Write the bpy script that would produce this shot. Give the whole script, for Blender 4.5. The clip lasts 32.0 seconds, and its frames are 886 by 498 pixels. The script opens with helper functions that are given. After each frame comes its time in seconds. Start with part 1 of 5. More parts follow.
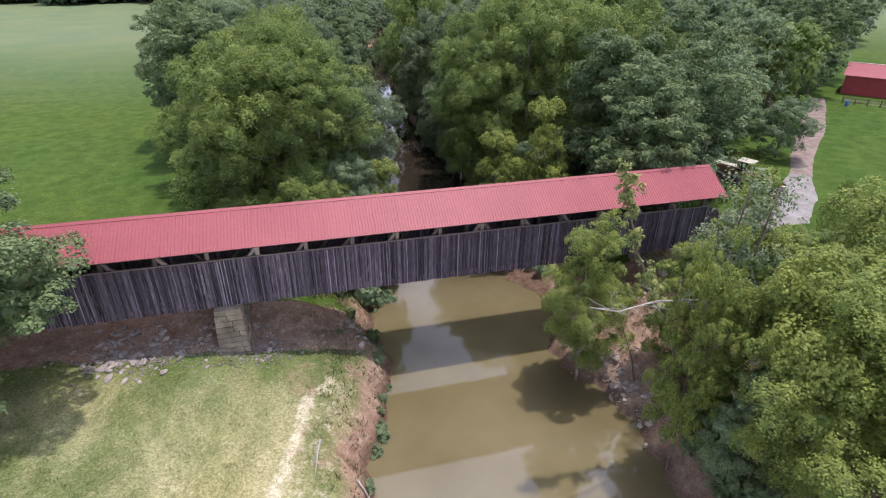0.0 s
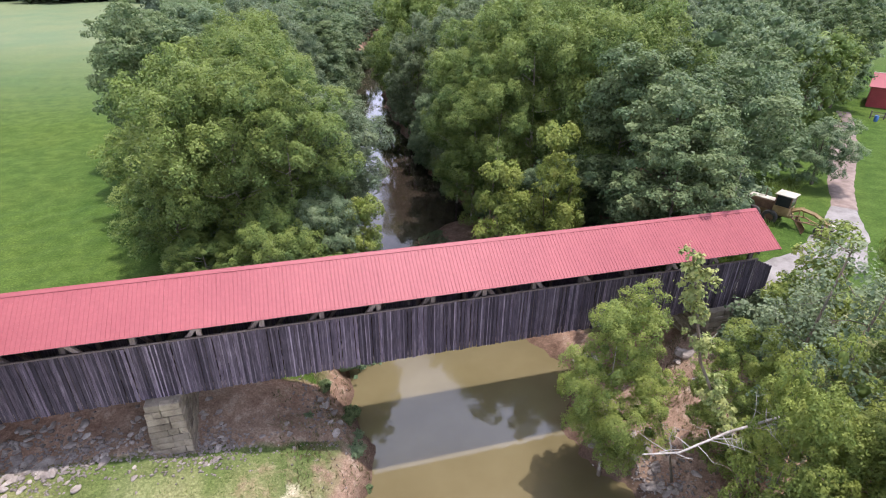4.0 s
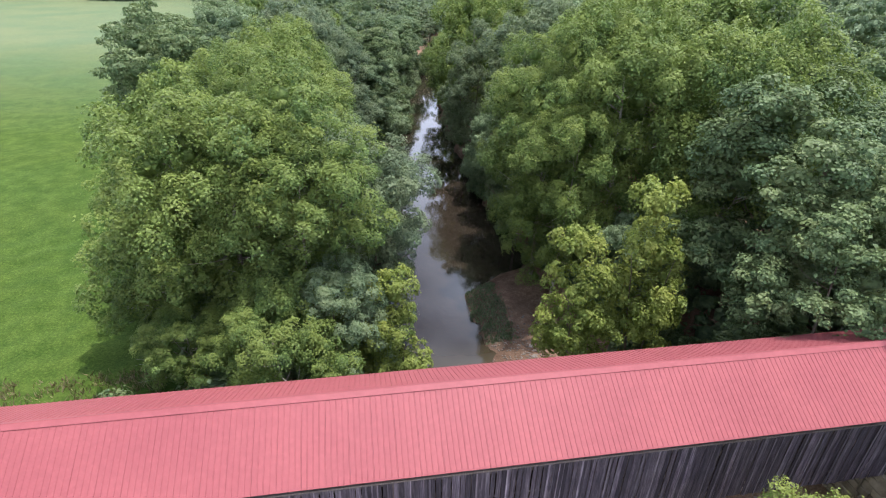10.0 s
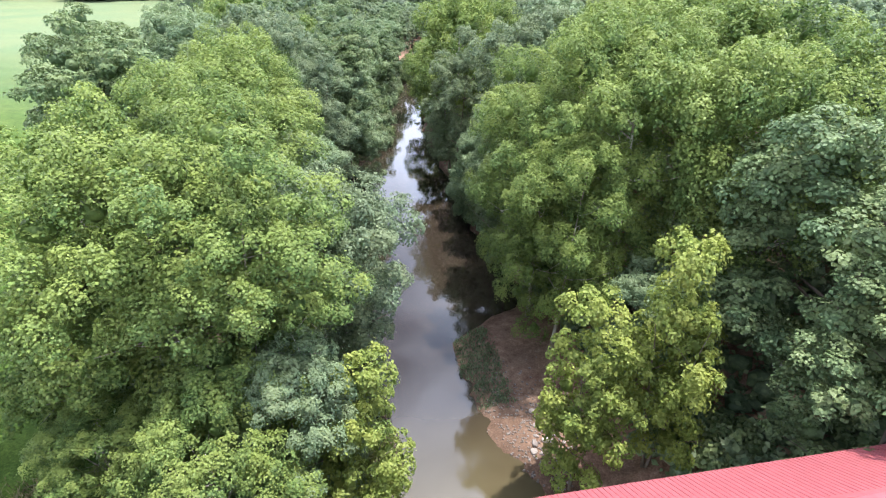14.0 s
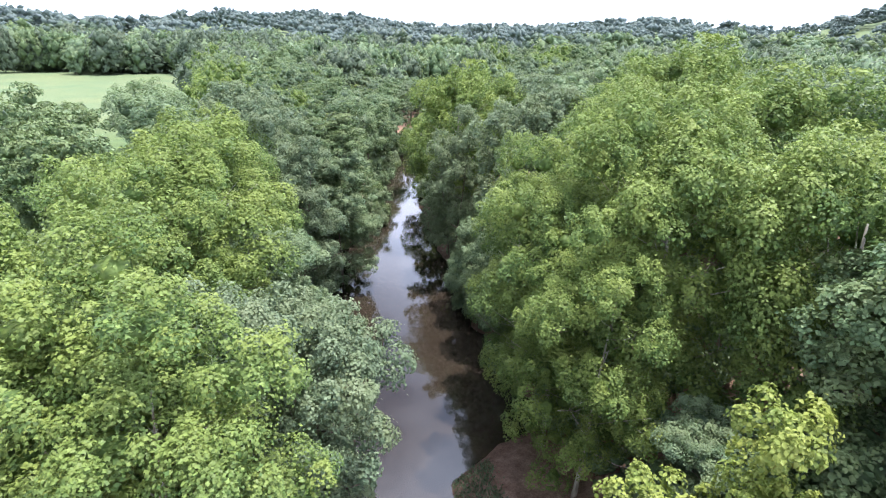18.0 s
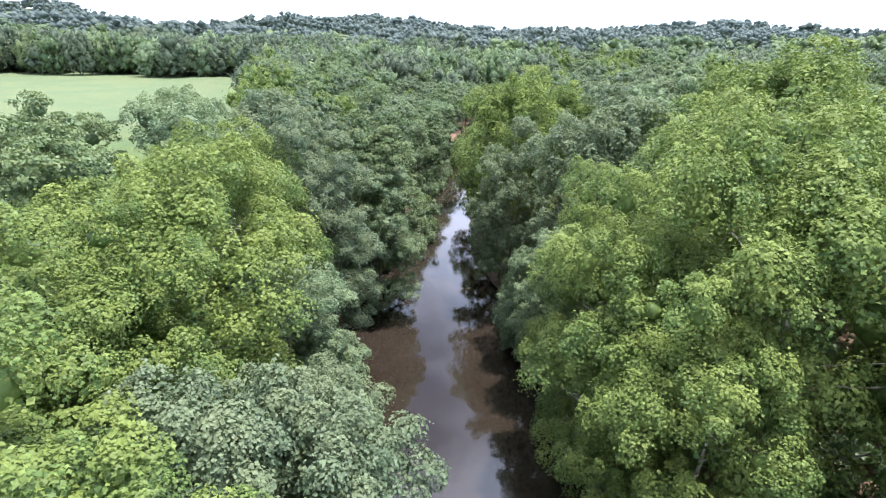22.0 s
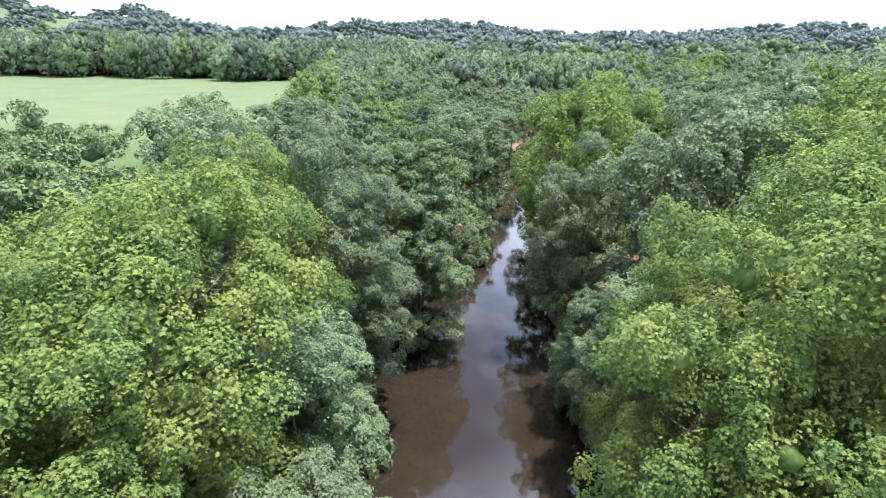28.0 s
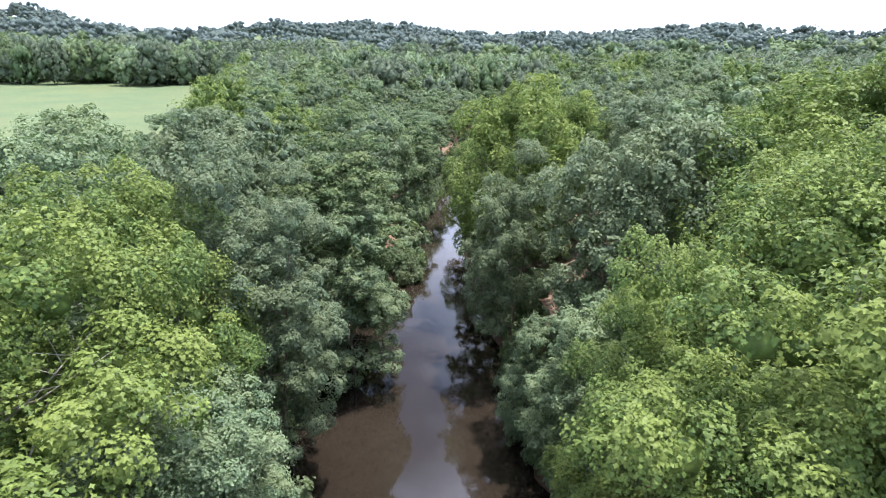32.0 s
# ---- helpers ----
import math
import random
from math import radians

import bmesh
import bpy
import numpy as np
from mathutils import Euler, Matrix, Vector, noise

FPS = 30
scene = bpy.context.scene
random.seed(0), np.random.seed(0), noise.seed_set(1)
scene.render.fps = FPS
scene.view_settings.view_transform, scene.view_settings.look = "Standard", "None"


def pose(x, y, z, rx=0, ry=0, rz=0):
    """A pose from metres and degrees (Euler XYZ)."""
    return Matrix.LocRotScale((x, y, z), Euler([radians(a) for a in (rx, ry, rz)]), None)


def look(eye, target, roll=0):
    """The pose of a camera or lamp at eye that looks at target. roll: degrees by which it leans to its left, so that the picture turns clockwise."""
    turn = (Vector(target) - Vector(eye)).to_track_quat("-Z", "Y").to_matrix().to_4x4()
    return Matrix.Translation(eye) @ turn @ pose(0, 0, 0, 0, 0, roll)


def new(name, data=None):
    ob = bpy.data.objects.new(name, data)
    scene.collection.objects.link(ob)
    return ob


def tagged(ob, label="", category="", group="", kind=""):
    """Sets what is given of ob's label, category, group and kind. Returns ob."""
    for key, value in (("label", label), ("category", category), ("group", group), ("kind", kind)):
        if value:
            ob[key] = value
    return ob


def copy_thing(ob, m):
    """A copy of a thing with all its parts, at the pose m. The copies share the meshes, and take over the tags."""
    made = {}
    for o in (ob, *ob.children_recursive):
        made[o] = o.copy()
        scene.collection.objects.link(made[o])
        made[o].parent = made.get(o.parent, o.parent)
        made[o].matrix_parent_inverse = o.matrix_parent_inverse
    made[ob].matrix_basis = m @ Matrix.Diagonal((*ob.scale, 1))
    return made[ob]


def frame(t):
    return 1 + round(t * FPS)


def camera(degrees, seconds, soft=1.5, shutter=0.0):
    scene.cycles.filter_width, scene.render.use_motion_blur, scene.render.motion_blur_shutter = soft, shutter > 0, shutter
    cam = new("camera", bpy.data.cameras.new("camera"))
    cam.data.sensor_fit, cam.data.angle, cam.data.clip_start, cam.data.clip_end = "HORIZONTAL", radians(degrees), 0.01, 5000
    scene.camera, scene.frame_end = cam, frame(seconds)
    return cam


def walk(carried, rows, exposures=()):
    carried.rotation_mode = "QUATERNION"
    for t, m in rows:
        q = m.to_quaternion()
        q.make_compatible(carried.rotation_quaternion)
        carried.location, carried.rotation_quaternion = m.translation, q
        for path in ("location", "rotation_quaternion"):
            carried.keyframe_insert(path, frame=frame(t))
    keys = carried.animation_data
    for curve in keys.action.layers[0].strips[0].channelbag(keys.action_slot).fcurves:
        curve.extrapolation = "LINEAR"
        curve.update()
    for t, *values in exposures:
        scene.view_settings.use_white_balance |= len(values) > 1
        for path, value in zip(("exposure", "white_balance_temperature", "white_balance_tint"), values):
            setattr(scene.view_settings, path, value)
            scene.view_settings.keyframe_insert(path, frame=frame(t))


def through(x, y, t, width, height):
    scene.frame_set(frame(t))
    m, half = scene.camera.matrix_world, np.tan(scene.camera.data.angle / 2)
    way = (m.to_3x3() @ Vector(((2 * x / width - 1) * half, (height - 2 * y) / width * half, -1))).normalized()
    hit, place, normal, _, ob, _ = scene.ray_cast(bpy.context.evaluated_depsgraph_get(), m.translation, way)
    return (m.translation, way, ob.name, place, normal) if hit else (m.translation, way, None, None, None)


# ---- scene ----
cam = camera(78.6, 32.0, soft=1.1)
METRES, EYE, TILT, LEAN, TURN = 60.0, 30.7, 0.0, 0.0, -14.8
ROWS = [
    (0.0, 0.0, 0.0, 0.0, 0.21, -28.11, -0.38),
    (0.5, -0.0011, 0.0203, 0.0004, 0.08, -28.11, -0.44),
    (1.0, -0.0018, 0.0406, 0.0008, -0.03, -28.13, -0.46),
    (1.5, -0.002, 0.0606, 0.0011, -0.08, -28.14, -0.52),
    (2.0, -0.0016, 0.0803, 0.0013, -0.11, -28.14, -0.58),
    (2.5, -0.0015, 0.0999, 0.0018, -0.17, -28.18, -0.57),
    (3.0, -0.0008, 0.1191, 0.0016, -0.19, -28.15, -0.65),
    (3.5, 0.0001, 0.1386, 0.0014, -0.22, -28.16, -0.68),
    (5.5, 0.002, 0.2161, 0.0006, -0.39, -28.22, -0.79),
    (6.0, 0.0012, 0.2349, 0.0003, 0.12, -28.24, -0.79),
    (6.5, 0.0017, 0.2534, -0.0005, 1.14, -28.24, -0.81),
    (7.0, 0.0015, 0.2714, -0.0008, 2.51, -28.25, -0.85),
    (7.5, 0.0011, 0.2888, -0.0009, 4.35, -28.25, -0.85),
    (8.0, -0.0001, 0.3055, -0.0012, 4.85, -28.26, -0.88),
    (8.5, -0.001, 0.3218, -0.0008, 5.25, -28.29, -0.9),
    (9.0, -0.0021, 0.3377, -0.0008, 5.53, -28.28, -0.92),
    (9.5, -0.0029, 0.3531, -0.0004, 5.79, -28.32, -0.95),
    (10.0, -0.0033, 0.3676, -0.0006, 6.02, -28.29, -0.92),
    (10.5, -0.0051, 0.3825, -0.0007, 6.07, -28.29, -1.0),
    (11.0, -0.0063, 0.3965, -0.0008, 6.13, -28.3, -1.01),
    (11.5, -0.0079, 0.4121, -0.0006, 6.25, -28.3, -1.04),
    (12.0, -0.0098, 0.4283, -0.0005, 6.05, -28.29, -1.08),
    (12.5, -0.0112, 0.4452, -0.0004, 4.65, -28.29, -1.05),
    (13.0, -0.0131, 0.4628, -0.0007, 4.4, -28.27, -1.11),
    (13.5, -0.0142, 0.4808, -0.0006, 4.38, -28.25, -1.11),
    (15.5, -0.0183, 0.5552, 0.0011, 4.39, -25.68, -1.26),
    (16.0, -0.0193, 0.5729, 0.0008, 4.25, -21.64, -1.27),
    (16.5, -0.0204, 0.5903, 0.0009, 4.24, -21.61, -1.27),
    (17.0, -0.0216, 0.6074, 0.0009, 4.26, -21.56, -1.28),
    (17.5, -0.0226, 0.6238, 0.0008, 4.31, -21.51, -1.26),
    (18.0, -0.0236, 0.6395, 0.0009, 4.32, -21.49, -1.26),
    (18.5, -0.0246, 0.6551, 0.0009, 4.37, -21.46, -1.26),
    (19.0, -0.0259, 0.6713, 0.0009, 4.76, -21.42, -1.25),
    (19.5, -0.0273, 0.6877, 0.0009, 6.85, -21.42, -1.24),
    (20.0, -0.0279, 0.7039, 0.0009, 8.22, -21.37, -1.23),
    (20.5, -0.0283, 0.7199, 0.0011, 8.86, -21.39, -1.21),
    (21.0, -0.0291, 0.7356, 0.0011, 9.31, -21.35, -1.17),
    (21.5, -0.0299, 0.7508, 0.001, 9.77, -21.32, -1.18),
    (22.0, -0.031, 0.7657, 0.0009, 10.17, -21.27, -1.21),
    (22.5, -0.0323, 0.7798, 0.0007, 10.42, -21.25, -1.22),
    (23.0, -0.0326, 0.7927, -0.0002, 10.65, -21.21, -1.21),
    (23.5, -0.0325, 0.8038, -0.0003, 10.74, -21.18, -1.21),
    (24.0, -0.0321, 0.8145, 0.0003, 10.5, -21.16, -1.14),
    (24.5, -0.0321, 0.8263, -0.0002, 10.45, -21.12, -1.11),
    (25.0, -0.033, 0.8387, -0.0003, 11.69, -21.11, -1.13),
    (25.5, -0.0331, 0.8513, -0.0005, 12.09, -21.09, -1.14),
    (26.0, -0.0335, 0.8629, -0.0006, 13.0, -21.07, -1.13),
    (26.5, -0.0337, 0.8731, -0.0011, 15.08, -21.05, -1.07),
    (28.5, -0.0409, 0.9136, -0.0024, 17.0, -20.94, -1.02),
    (29.0, -0.0442, 0.9248, -0.0028, 16.76, -20.9, -1.03),
    (29.5, -0.0474, 0.9364, -0.0031, 16.09, -20.88, -1.0),
    (30.0, -0.0504, 0.9482, -0.0033, 14.8, -20.83, -0.94),
    (30.5, -0.0534, 0.9601, -0.0033, 14.42, -20.81, -0.91),
    (31.0, -0.0559, 0.972, -0.0031, 11.06, -20.78, -0.82),
    (31.5, -0.0581, 0.9838, -0.0028, 9.77, -20.78, -0.8),
    (32.0, -0.0595, 0.9955, -0.0028, 9.42, -20.76, -0.8),
]
walk(cam, [(t, pose(0, 0, EYE, TILT, LEAN, TURN) @ pose(METRES * x, METRES * y, METRES * z, 90 + pitch, roll, yaw)) for t, x, y, z, yaw, pitch, roll in ROWS],
     exposures=[(t, stops, 6150 if t < 14 else 6020, 20 if t < 7 else 12 if 10 < t < 14 else 15) for t, stops in ((0.0, -0.3), (1.5, -0.04), (3.5, 0.1), (6.0, 0.07), (9.0, 0.04), (11.0, 0.26), (13.0, 0.66), (15.5, 0.98), (16.2, 1.02), (17.0, 0.78), (18.0, 0.68), (19.0, 0.61), (26.0, 0.56), (29.5, 0.5), (32.0, 0.4))])


# ---- world, sun ----
SUN_TO = Vector((0.2, 0.06, 1.0)).normalized()
world = bpy.data.worlds.new("sky")
scene.world = world
world.use_nodes = True
wn, wl = world.node_tree.nodes, world.node_tree.links
wn.clear()
sky = wn.new("ShaderNodeTexSky")
sky.sky_type = "NISHITA"
sky.sun_disc = False
sky.sun_elevation = math.asin(SUN_TO.z)
sky.sun_rotation = math.atan2(SUN_TO.x, SUN_TO.y)
sky.dust_density = 2.0
wcoord = wn.new("ShaderNodeTexCoord")
wmap = wn.new("ShaderNodeMapping")
wmap.inputs["Scale"].default_value = (1.6, 1.6, 3.2)
wnoise = wn.new("ShaderNodeTexNoise")
wnoise.inputs["Scale"].default_value = 1.7
wnoise.inputs["Detail"].default_value = 6
wramp = wn.new("ShaderNodeValToRGB")
wramp.color_ramp.elements[0].position, wramp.color_ramp.elements[1].position = 0.4, 0.6
wmix = wn.new("ShaderNodeMix")
wmix.data_type = "RGBA"
wmix.inputs[7].default_value = (12.5, 13.6, 16.2, 1)
wback = wn.new("ShaderNodeBackground")
wback.inputs["Strength"].default_value = 0.056
wout = wn.new("ShaderNodeOutputWorld")
wl.new(wcoord.outputs["Generated"], wmap.inputs["Vector"])
wl.new(wmap.outputs["Vector"], wnoise.inputs["Vector"])
wl.new(wramp.outputs["Color"], wmix.inputs[0])
wl.new(sky.outputs["Color"], wmix.inputs[6])
wdot = wn.new("ShaderNodeVectorMath")
wdot.operation = "DOT_PRODUCT"
wdot.inputs[1].default_value = SUN_TO
wl.new(wcoord.outputs["Generated"], wdot.inputs[0])
wclamp = wn.new("ShaderNodeMath")
wclamp.operation = "MAXIMUM"
wclamp.inputs[1].default_value = 0.0
wl.new(wdot.outputs["Value"], wclamp.inputs[0])
wnear, wwide = wn.new("ShaderNodeMath"), wn.new("ShaderNodeMath")
for node, power in ((wnear, 10.0), (wwide, 2.0)):
    node.operation = "POWER"
    node.inputs[1].default_value = power
    wl.new(wclamp.outputs[0], node.inputs[0])
wsep = wn.new("ShaderNodeSeparateXYZ")
wl.new(wcoord.outputs["Generated"], wsep.inputs[0])
wcover = wn.new("ShaderNodeMapRange")
wcover.inputs[1].default_value, wcover.inputs[2].default_value = 0.05, 0.45
wcover.inputs[3].default_value, wcover.inputs[4].default_value = 0.3, 0.0
wl.new(wsep.outputs["Z"], wcover.inputs[0])
wcloud = wn.new("ShaderNodeMath")
wl.new(wnoise.outputs["Fac"], wcloud.inputs[0])
wl.new(wcover.outputs[0], wcloud.inputs[1])
wl.new(wcloud.outputs[0], wramp.inputs["Fac"])
wlow = wn.new("ShaderNodeMapRange")
wlow.interpolation_type = "SMOOTHSTEP"
wlow.inputs[1].default_value, wlow.inputs[2].default_value = 0.3, 1.0
wlow.inputs[3].default_value, wlow.inputs[4].default_value = 2.6, 0.15
wl.new(wsep.outputs["Z"], wlow.inputs[0])
wsum1, wglow = wn.new("ShaderNodeMath"), wn.new("ShaderNodeMath")
wsum1.operation = wglow.operation = "MULTIPLY_ADD"
wsum1.inputs[1].default_value = 1.3
wl.new(wwide.outputs[0], wsum1.inputs[0])
wl.new(wlow.outputs[0], wsum1.inputs[2])
wglow.inputs[1].default_value = 4.0
wl.new(wnear.outputs[0], wglow.inputs[0])
wl.new(wsum1.outputs[0], wglow.inputs[2])
wscale = wn.new("ShaderNodeVectorMath")
wscale.operation = "SCALE"
wl.new(wmix.outputs[2], wscale.inputs[0])
wl.new(wglow.outputs[0], wscale.inputs["Scale"])
wl.new(wscale.outputs[0], wback.inputs["Color"])
wl.new(wback.outputs["Background"], wout.inputs["Surface"])

sun_data = bpy.data.lights.new("sun", "SUN")
sun_data.energy, sun_data.angle, sun_data.color = 4.5, radians(1.2), (1.0, 0.95, 0.86)
sun = new("sun", sun_data)
sun.matrix_world = look(SUN_TO * 200, (0, 0, 0))

# ---- materials ----
def material(name):
    m = bpy.data.materials.new(name)
    m.use_nodes = True
    nt = m.node_tree
    return m, nt, nt.nodes, nt.links, nt.nodes["Principled BSDF"]


def ramp(nodes, stops):
    r = nodes.new("ShaderNodeValToRGB")
    e = r.color_ramp.elements
    while len(e) < len(stops):
        e.new(0.5)
    for k, (p, c) in zip(e, stops):
        k.position, k.color = p, (*c, 1)
    return r


def noise_node(nodes, links, scale, detail=5, vector=None, rough=0.55):
    n = nodes.new("ShaderNodeTexNoise")
    n.inputs["Scale"].default_value, n.inputs["Detail"].default_value = scale, detail
    n.inputs["Roughness"].default_value = rough
    if vector is not None:
        links.new(vector, n.inputs["Vector"])
    return n


def mixed(nodes, links, fac, a, b, mode="MIX"):
    """A colour mix; fac, a and b are sockets, numbers or colours."""
    x = nodes.new("ShaderNodeMix")
    x.data_type, x.blend_type = "RGBA", mode
    for i, v in ((0, fac), (6, a), (7, b)):
        if isinstance(v, bpy.types.NodeSocket):
            links.new(v, x.inputs[i])
        else:
            x.inputs[i].default_value = v if i == 0 else (*v, 1)
    return x.outputs[2]


def relief(nodes, links, bsdf, height, strength, distance):
    b = nodes.new("ShaderNodeBump")
    b.inputs["Strength"].default_value, b.inputs["Distance"].default_value = strength, distance
    links.new(height, b.inputs["Height"])
    links.new(b.outputs["Normal"], bsdf.inputs["Normal"])


def place_of(nodes):
    return nodes.new("ShaderNodeNewGeometry").outputs["Position"]


def stretched(nodes, links, vector, scale):
    mp = nodes.new("ShaderNodeMapping")
    mp.inputs["Scale"].default_value = scale
    links.new(vector, mp.inputs["Vector"])
    return mp.outputs["Vector"]


def leaf_material(name, dark, mid, light, through_colour, through=0.3):
    m, nt, n, l, p = material(name)
    geo = n.new("ShaderNodeNewGeometry")
    info = n.new("ShaderNodeObjectInfo")
    r = ramp(n, [(0.0, dark), (0.5, mid), (1.0, light)])
    l.new(geo.outputs["Random Per Island"], r.inputs["Fac"])
    big = noise_node(n, l, 0.35, 3, geo.outputs["Position"])
    br = ramp(n, [(0.35, tuple(0.8 * c for c in mid)), (0.65, light)])
    l.new(big.outputs["Fac"], br.inputs["Fac"])
    c = mixed(n, l, 0.3, r.outputs["Color"], br.outputs["Color"])
    fine = noise_node(n, l, 3.2, 3, geo.outputs["Position"])
    fr = ramp(n, [(0.34, (0.6, 0.64, 0.64)), (0.5, (0.97, 0.97, 0.97)), (0.66, (1.36, 1.33, 1.25))])
    l.new(fine.outputs["Fac"], fr.inputs["Fac"])
    c = mixed(n, l, 1.0, c, fr.outputs["Color"], "MULTIPLY")
    tint = ramp(n, [(0.0, (0.72, 0.8, 0.86)), (0.35, (0.9, 0.94, 1.02)), (0.6, (1.0, 1.0, 1.0)), (0.85, (1.2, 1.1, 0.92)), (1.0, (1.15, 1.14, 1.2))])
    l.new(info.outputs["Random"], tint.inputs["Fac"])
    c = mixed(n, l, 0.45, c, tint.outputs["Color"], "MULTIPLY")
    # light on the puff tops is put into the leaf colour by this tone
    lit_tone = n.new("ShaderNodeAttribute")
    lit_tone.attribute_name = "top_lit"
    part_top_lit = n.new("ShaderNodeMath")
    part_top_lit.operation = "MULTIPLY"
    part_top_lit.inputs[1].default_value = 0.75
    l.new(lit_tone.outputs["Fac"], part_top_lit.inputs[0])
    c = mixed(n, l, part_top_lit.outputs[0], c, tuple(k * q for k, q in zip(light, (1.1, 1.0, 0.9))))
    l.new(c, p.inputs["Base Color"])
    p.inputs["Roughness"].default_value = 0.48
    p.inputs["Specular IOR Level"].default_value = 0.19
    tr = n.new("ShaderNodeBsdfTranslucent")
    l.new(mixed(n, l, 0.5, c, through_colour), tr.inputs["Color"])
    ms = n.new("ShaderNodeMixShader")
    ms.inputs["Fac"].default_value = 0.9 * through
    l.new(p.outputs["BSDF"], ms.inputs[1])
    l.new(tr.outputs["BSDF"], ms.inputs[2])
    l.new(ms.outputs["Shader"], n["Material Output"].inputs["Surface"])
    return m


LEAF = {
    "sycamore": leaf_material("sycamore_leaf", (0.046, 0.092, 0.03), (0.107, 0.18, 0.052), (0.24, 0.318, 0.086), (0.23, 0.33, 0.07), 0.32),
    "maple": leaf_material("maple_leaf", (0.052, 0.095, 0.042), (0.1, 0.16, 0.07), (0.2, 0.27, 0.125), (0.19, 0.28, 0.08), 0.26),
    "willow": leaf_material("silver_leaf", (0.085, 0.128, 0.075), (0.14, 0.195, 0.11), (0.21, 0.275, 0.158), (0.25, 0.33, 0.14), 0.28),
    "lime": leaf_material("lime_leaf", (0.084, 0.14, 0.04), (0.162, 0.228, 0.06), (0.285, 0.342, 0.088), (0.35, 0.47, 0.085), 0.34),
    "elm": leaf_material("elm_leaf", (0.082, 0.136, 0.076), (0.148, 0.218, 0.122), (0.255, 0.338, 0.19), (0.23, 0.36, 0.1), 0.3),
    # the oaks: blue-grey distance haze mixed into the leaf colours, most in the third
    "oak": leaf_material("oak_leaf", (0.11, 0.15, 0.096), (0.126, 0.171, 0.11), (0.152, 0.197, 0.126), (0.18, 0.24, 0.12), 0.35),
    "oak_dark": leaf_material("dark_oak_leaf", (0.085, 0.12, 0.078), (0.095, 0.135, 0.088), (0.11, 0.155, 0.1), (0.12, 0.16, 0.1), 0.2),
    "hazed_oak": leaf_material("hazed_oak_leaf", (0.14, 0.185, 0.165), (0.155, 0.2, 0.18), (0.17, 0.22, 0.19), (0.16, 0.2, 0.16), 0.3),
    "vine": leaf_material("vine_leaf", (0.1, 0.14, 0.05), (0.22, 0.28, 0.09), (0.38, 0.42, 0.16), (0.3, 0.38, 0.1), 0.3),
}


def bark_material(name, a, b, patch):
    m, nt, n, l, p = material(name)
    pos = place_of(n)
    v = stretched(n, l, pos, (3, 3, 0.7))
    n1 = noise_node(n, l, 1.6, 6, v)
    r = ramp(n, [(0.35, a), (0.65, b)])
    l.new(n1.outputs["Fac"], r.inputs["Fac"])
    n2 = noise_node(n, l, 0.9, 3, pos)
    r2 = ramp(n, [(0.5, (0, 0, 0)), (0.6, (1, 1, 1))])
    l.new(n2.outputs["Fac"], r2.inputs["Fac"])
    l.new(mixed(n, l, r2.outputs["Color"], r.outputs["Color"], patch), p.inputs["Base Color"])
    p.inputs["Roughness"].default_value = 0.85
    relief(n, l, p, n1.outputs["Fac"], 0.6, 0.05)
    return m


PALE_BARK = bark_material("pale_bark", (0.28, 0.25, 0.2), (0.48, 0.45, 0.39), (0.2, 0.16, 0.12))
BROWN_BARK = bark_material("brown_bark", (0.1, 0.075, 0.055), (0.19, 0.15, 0.11), (0.14, 0.13, 0.1))
DEAD_WOOD = bark_material("dead_wood", (0.3, 0.27, 0.24), (0.45, 0.42, 0.38), (0.25, 0.21, 0.17))


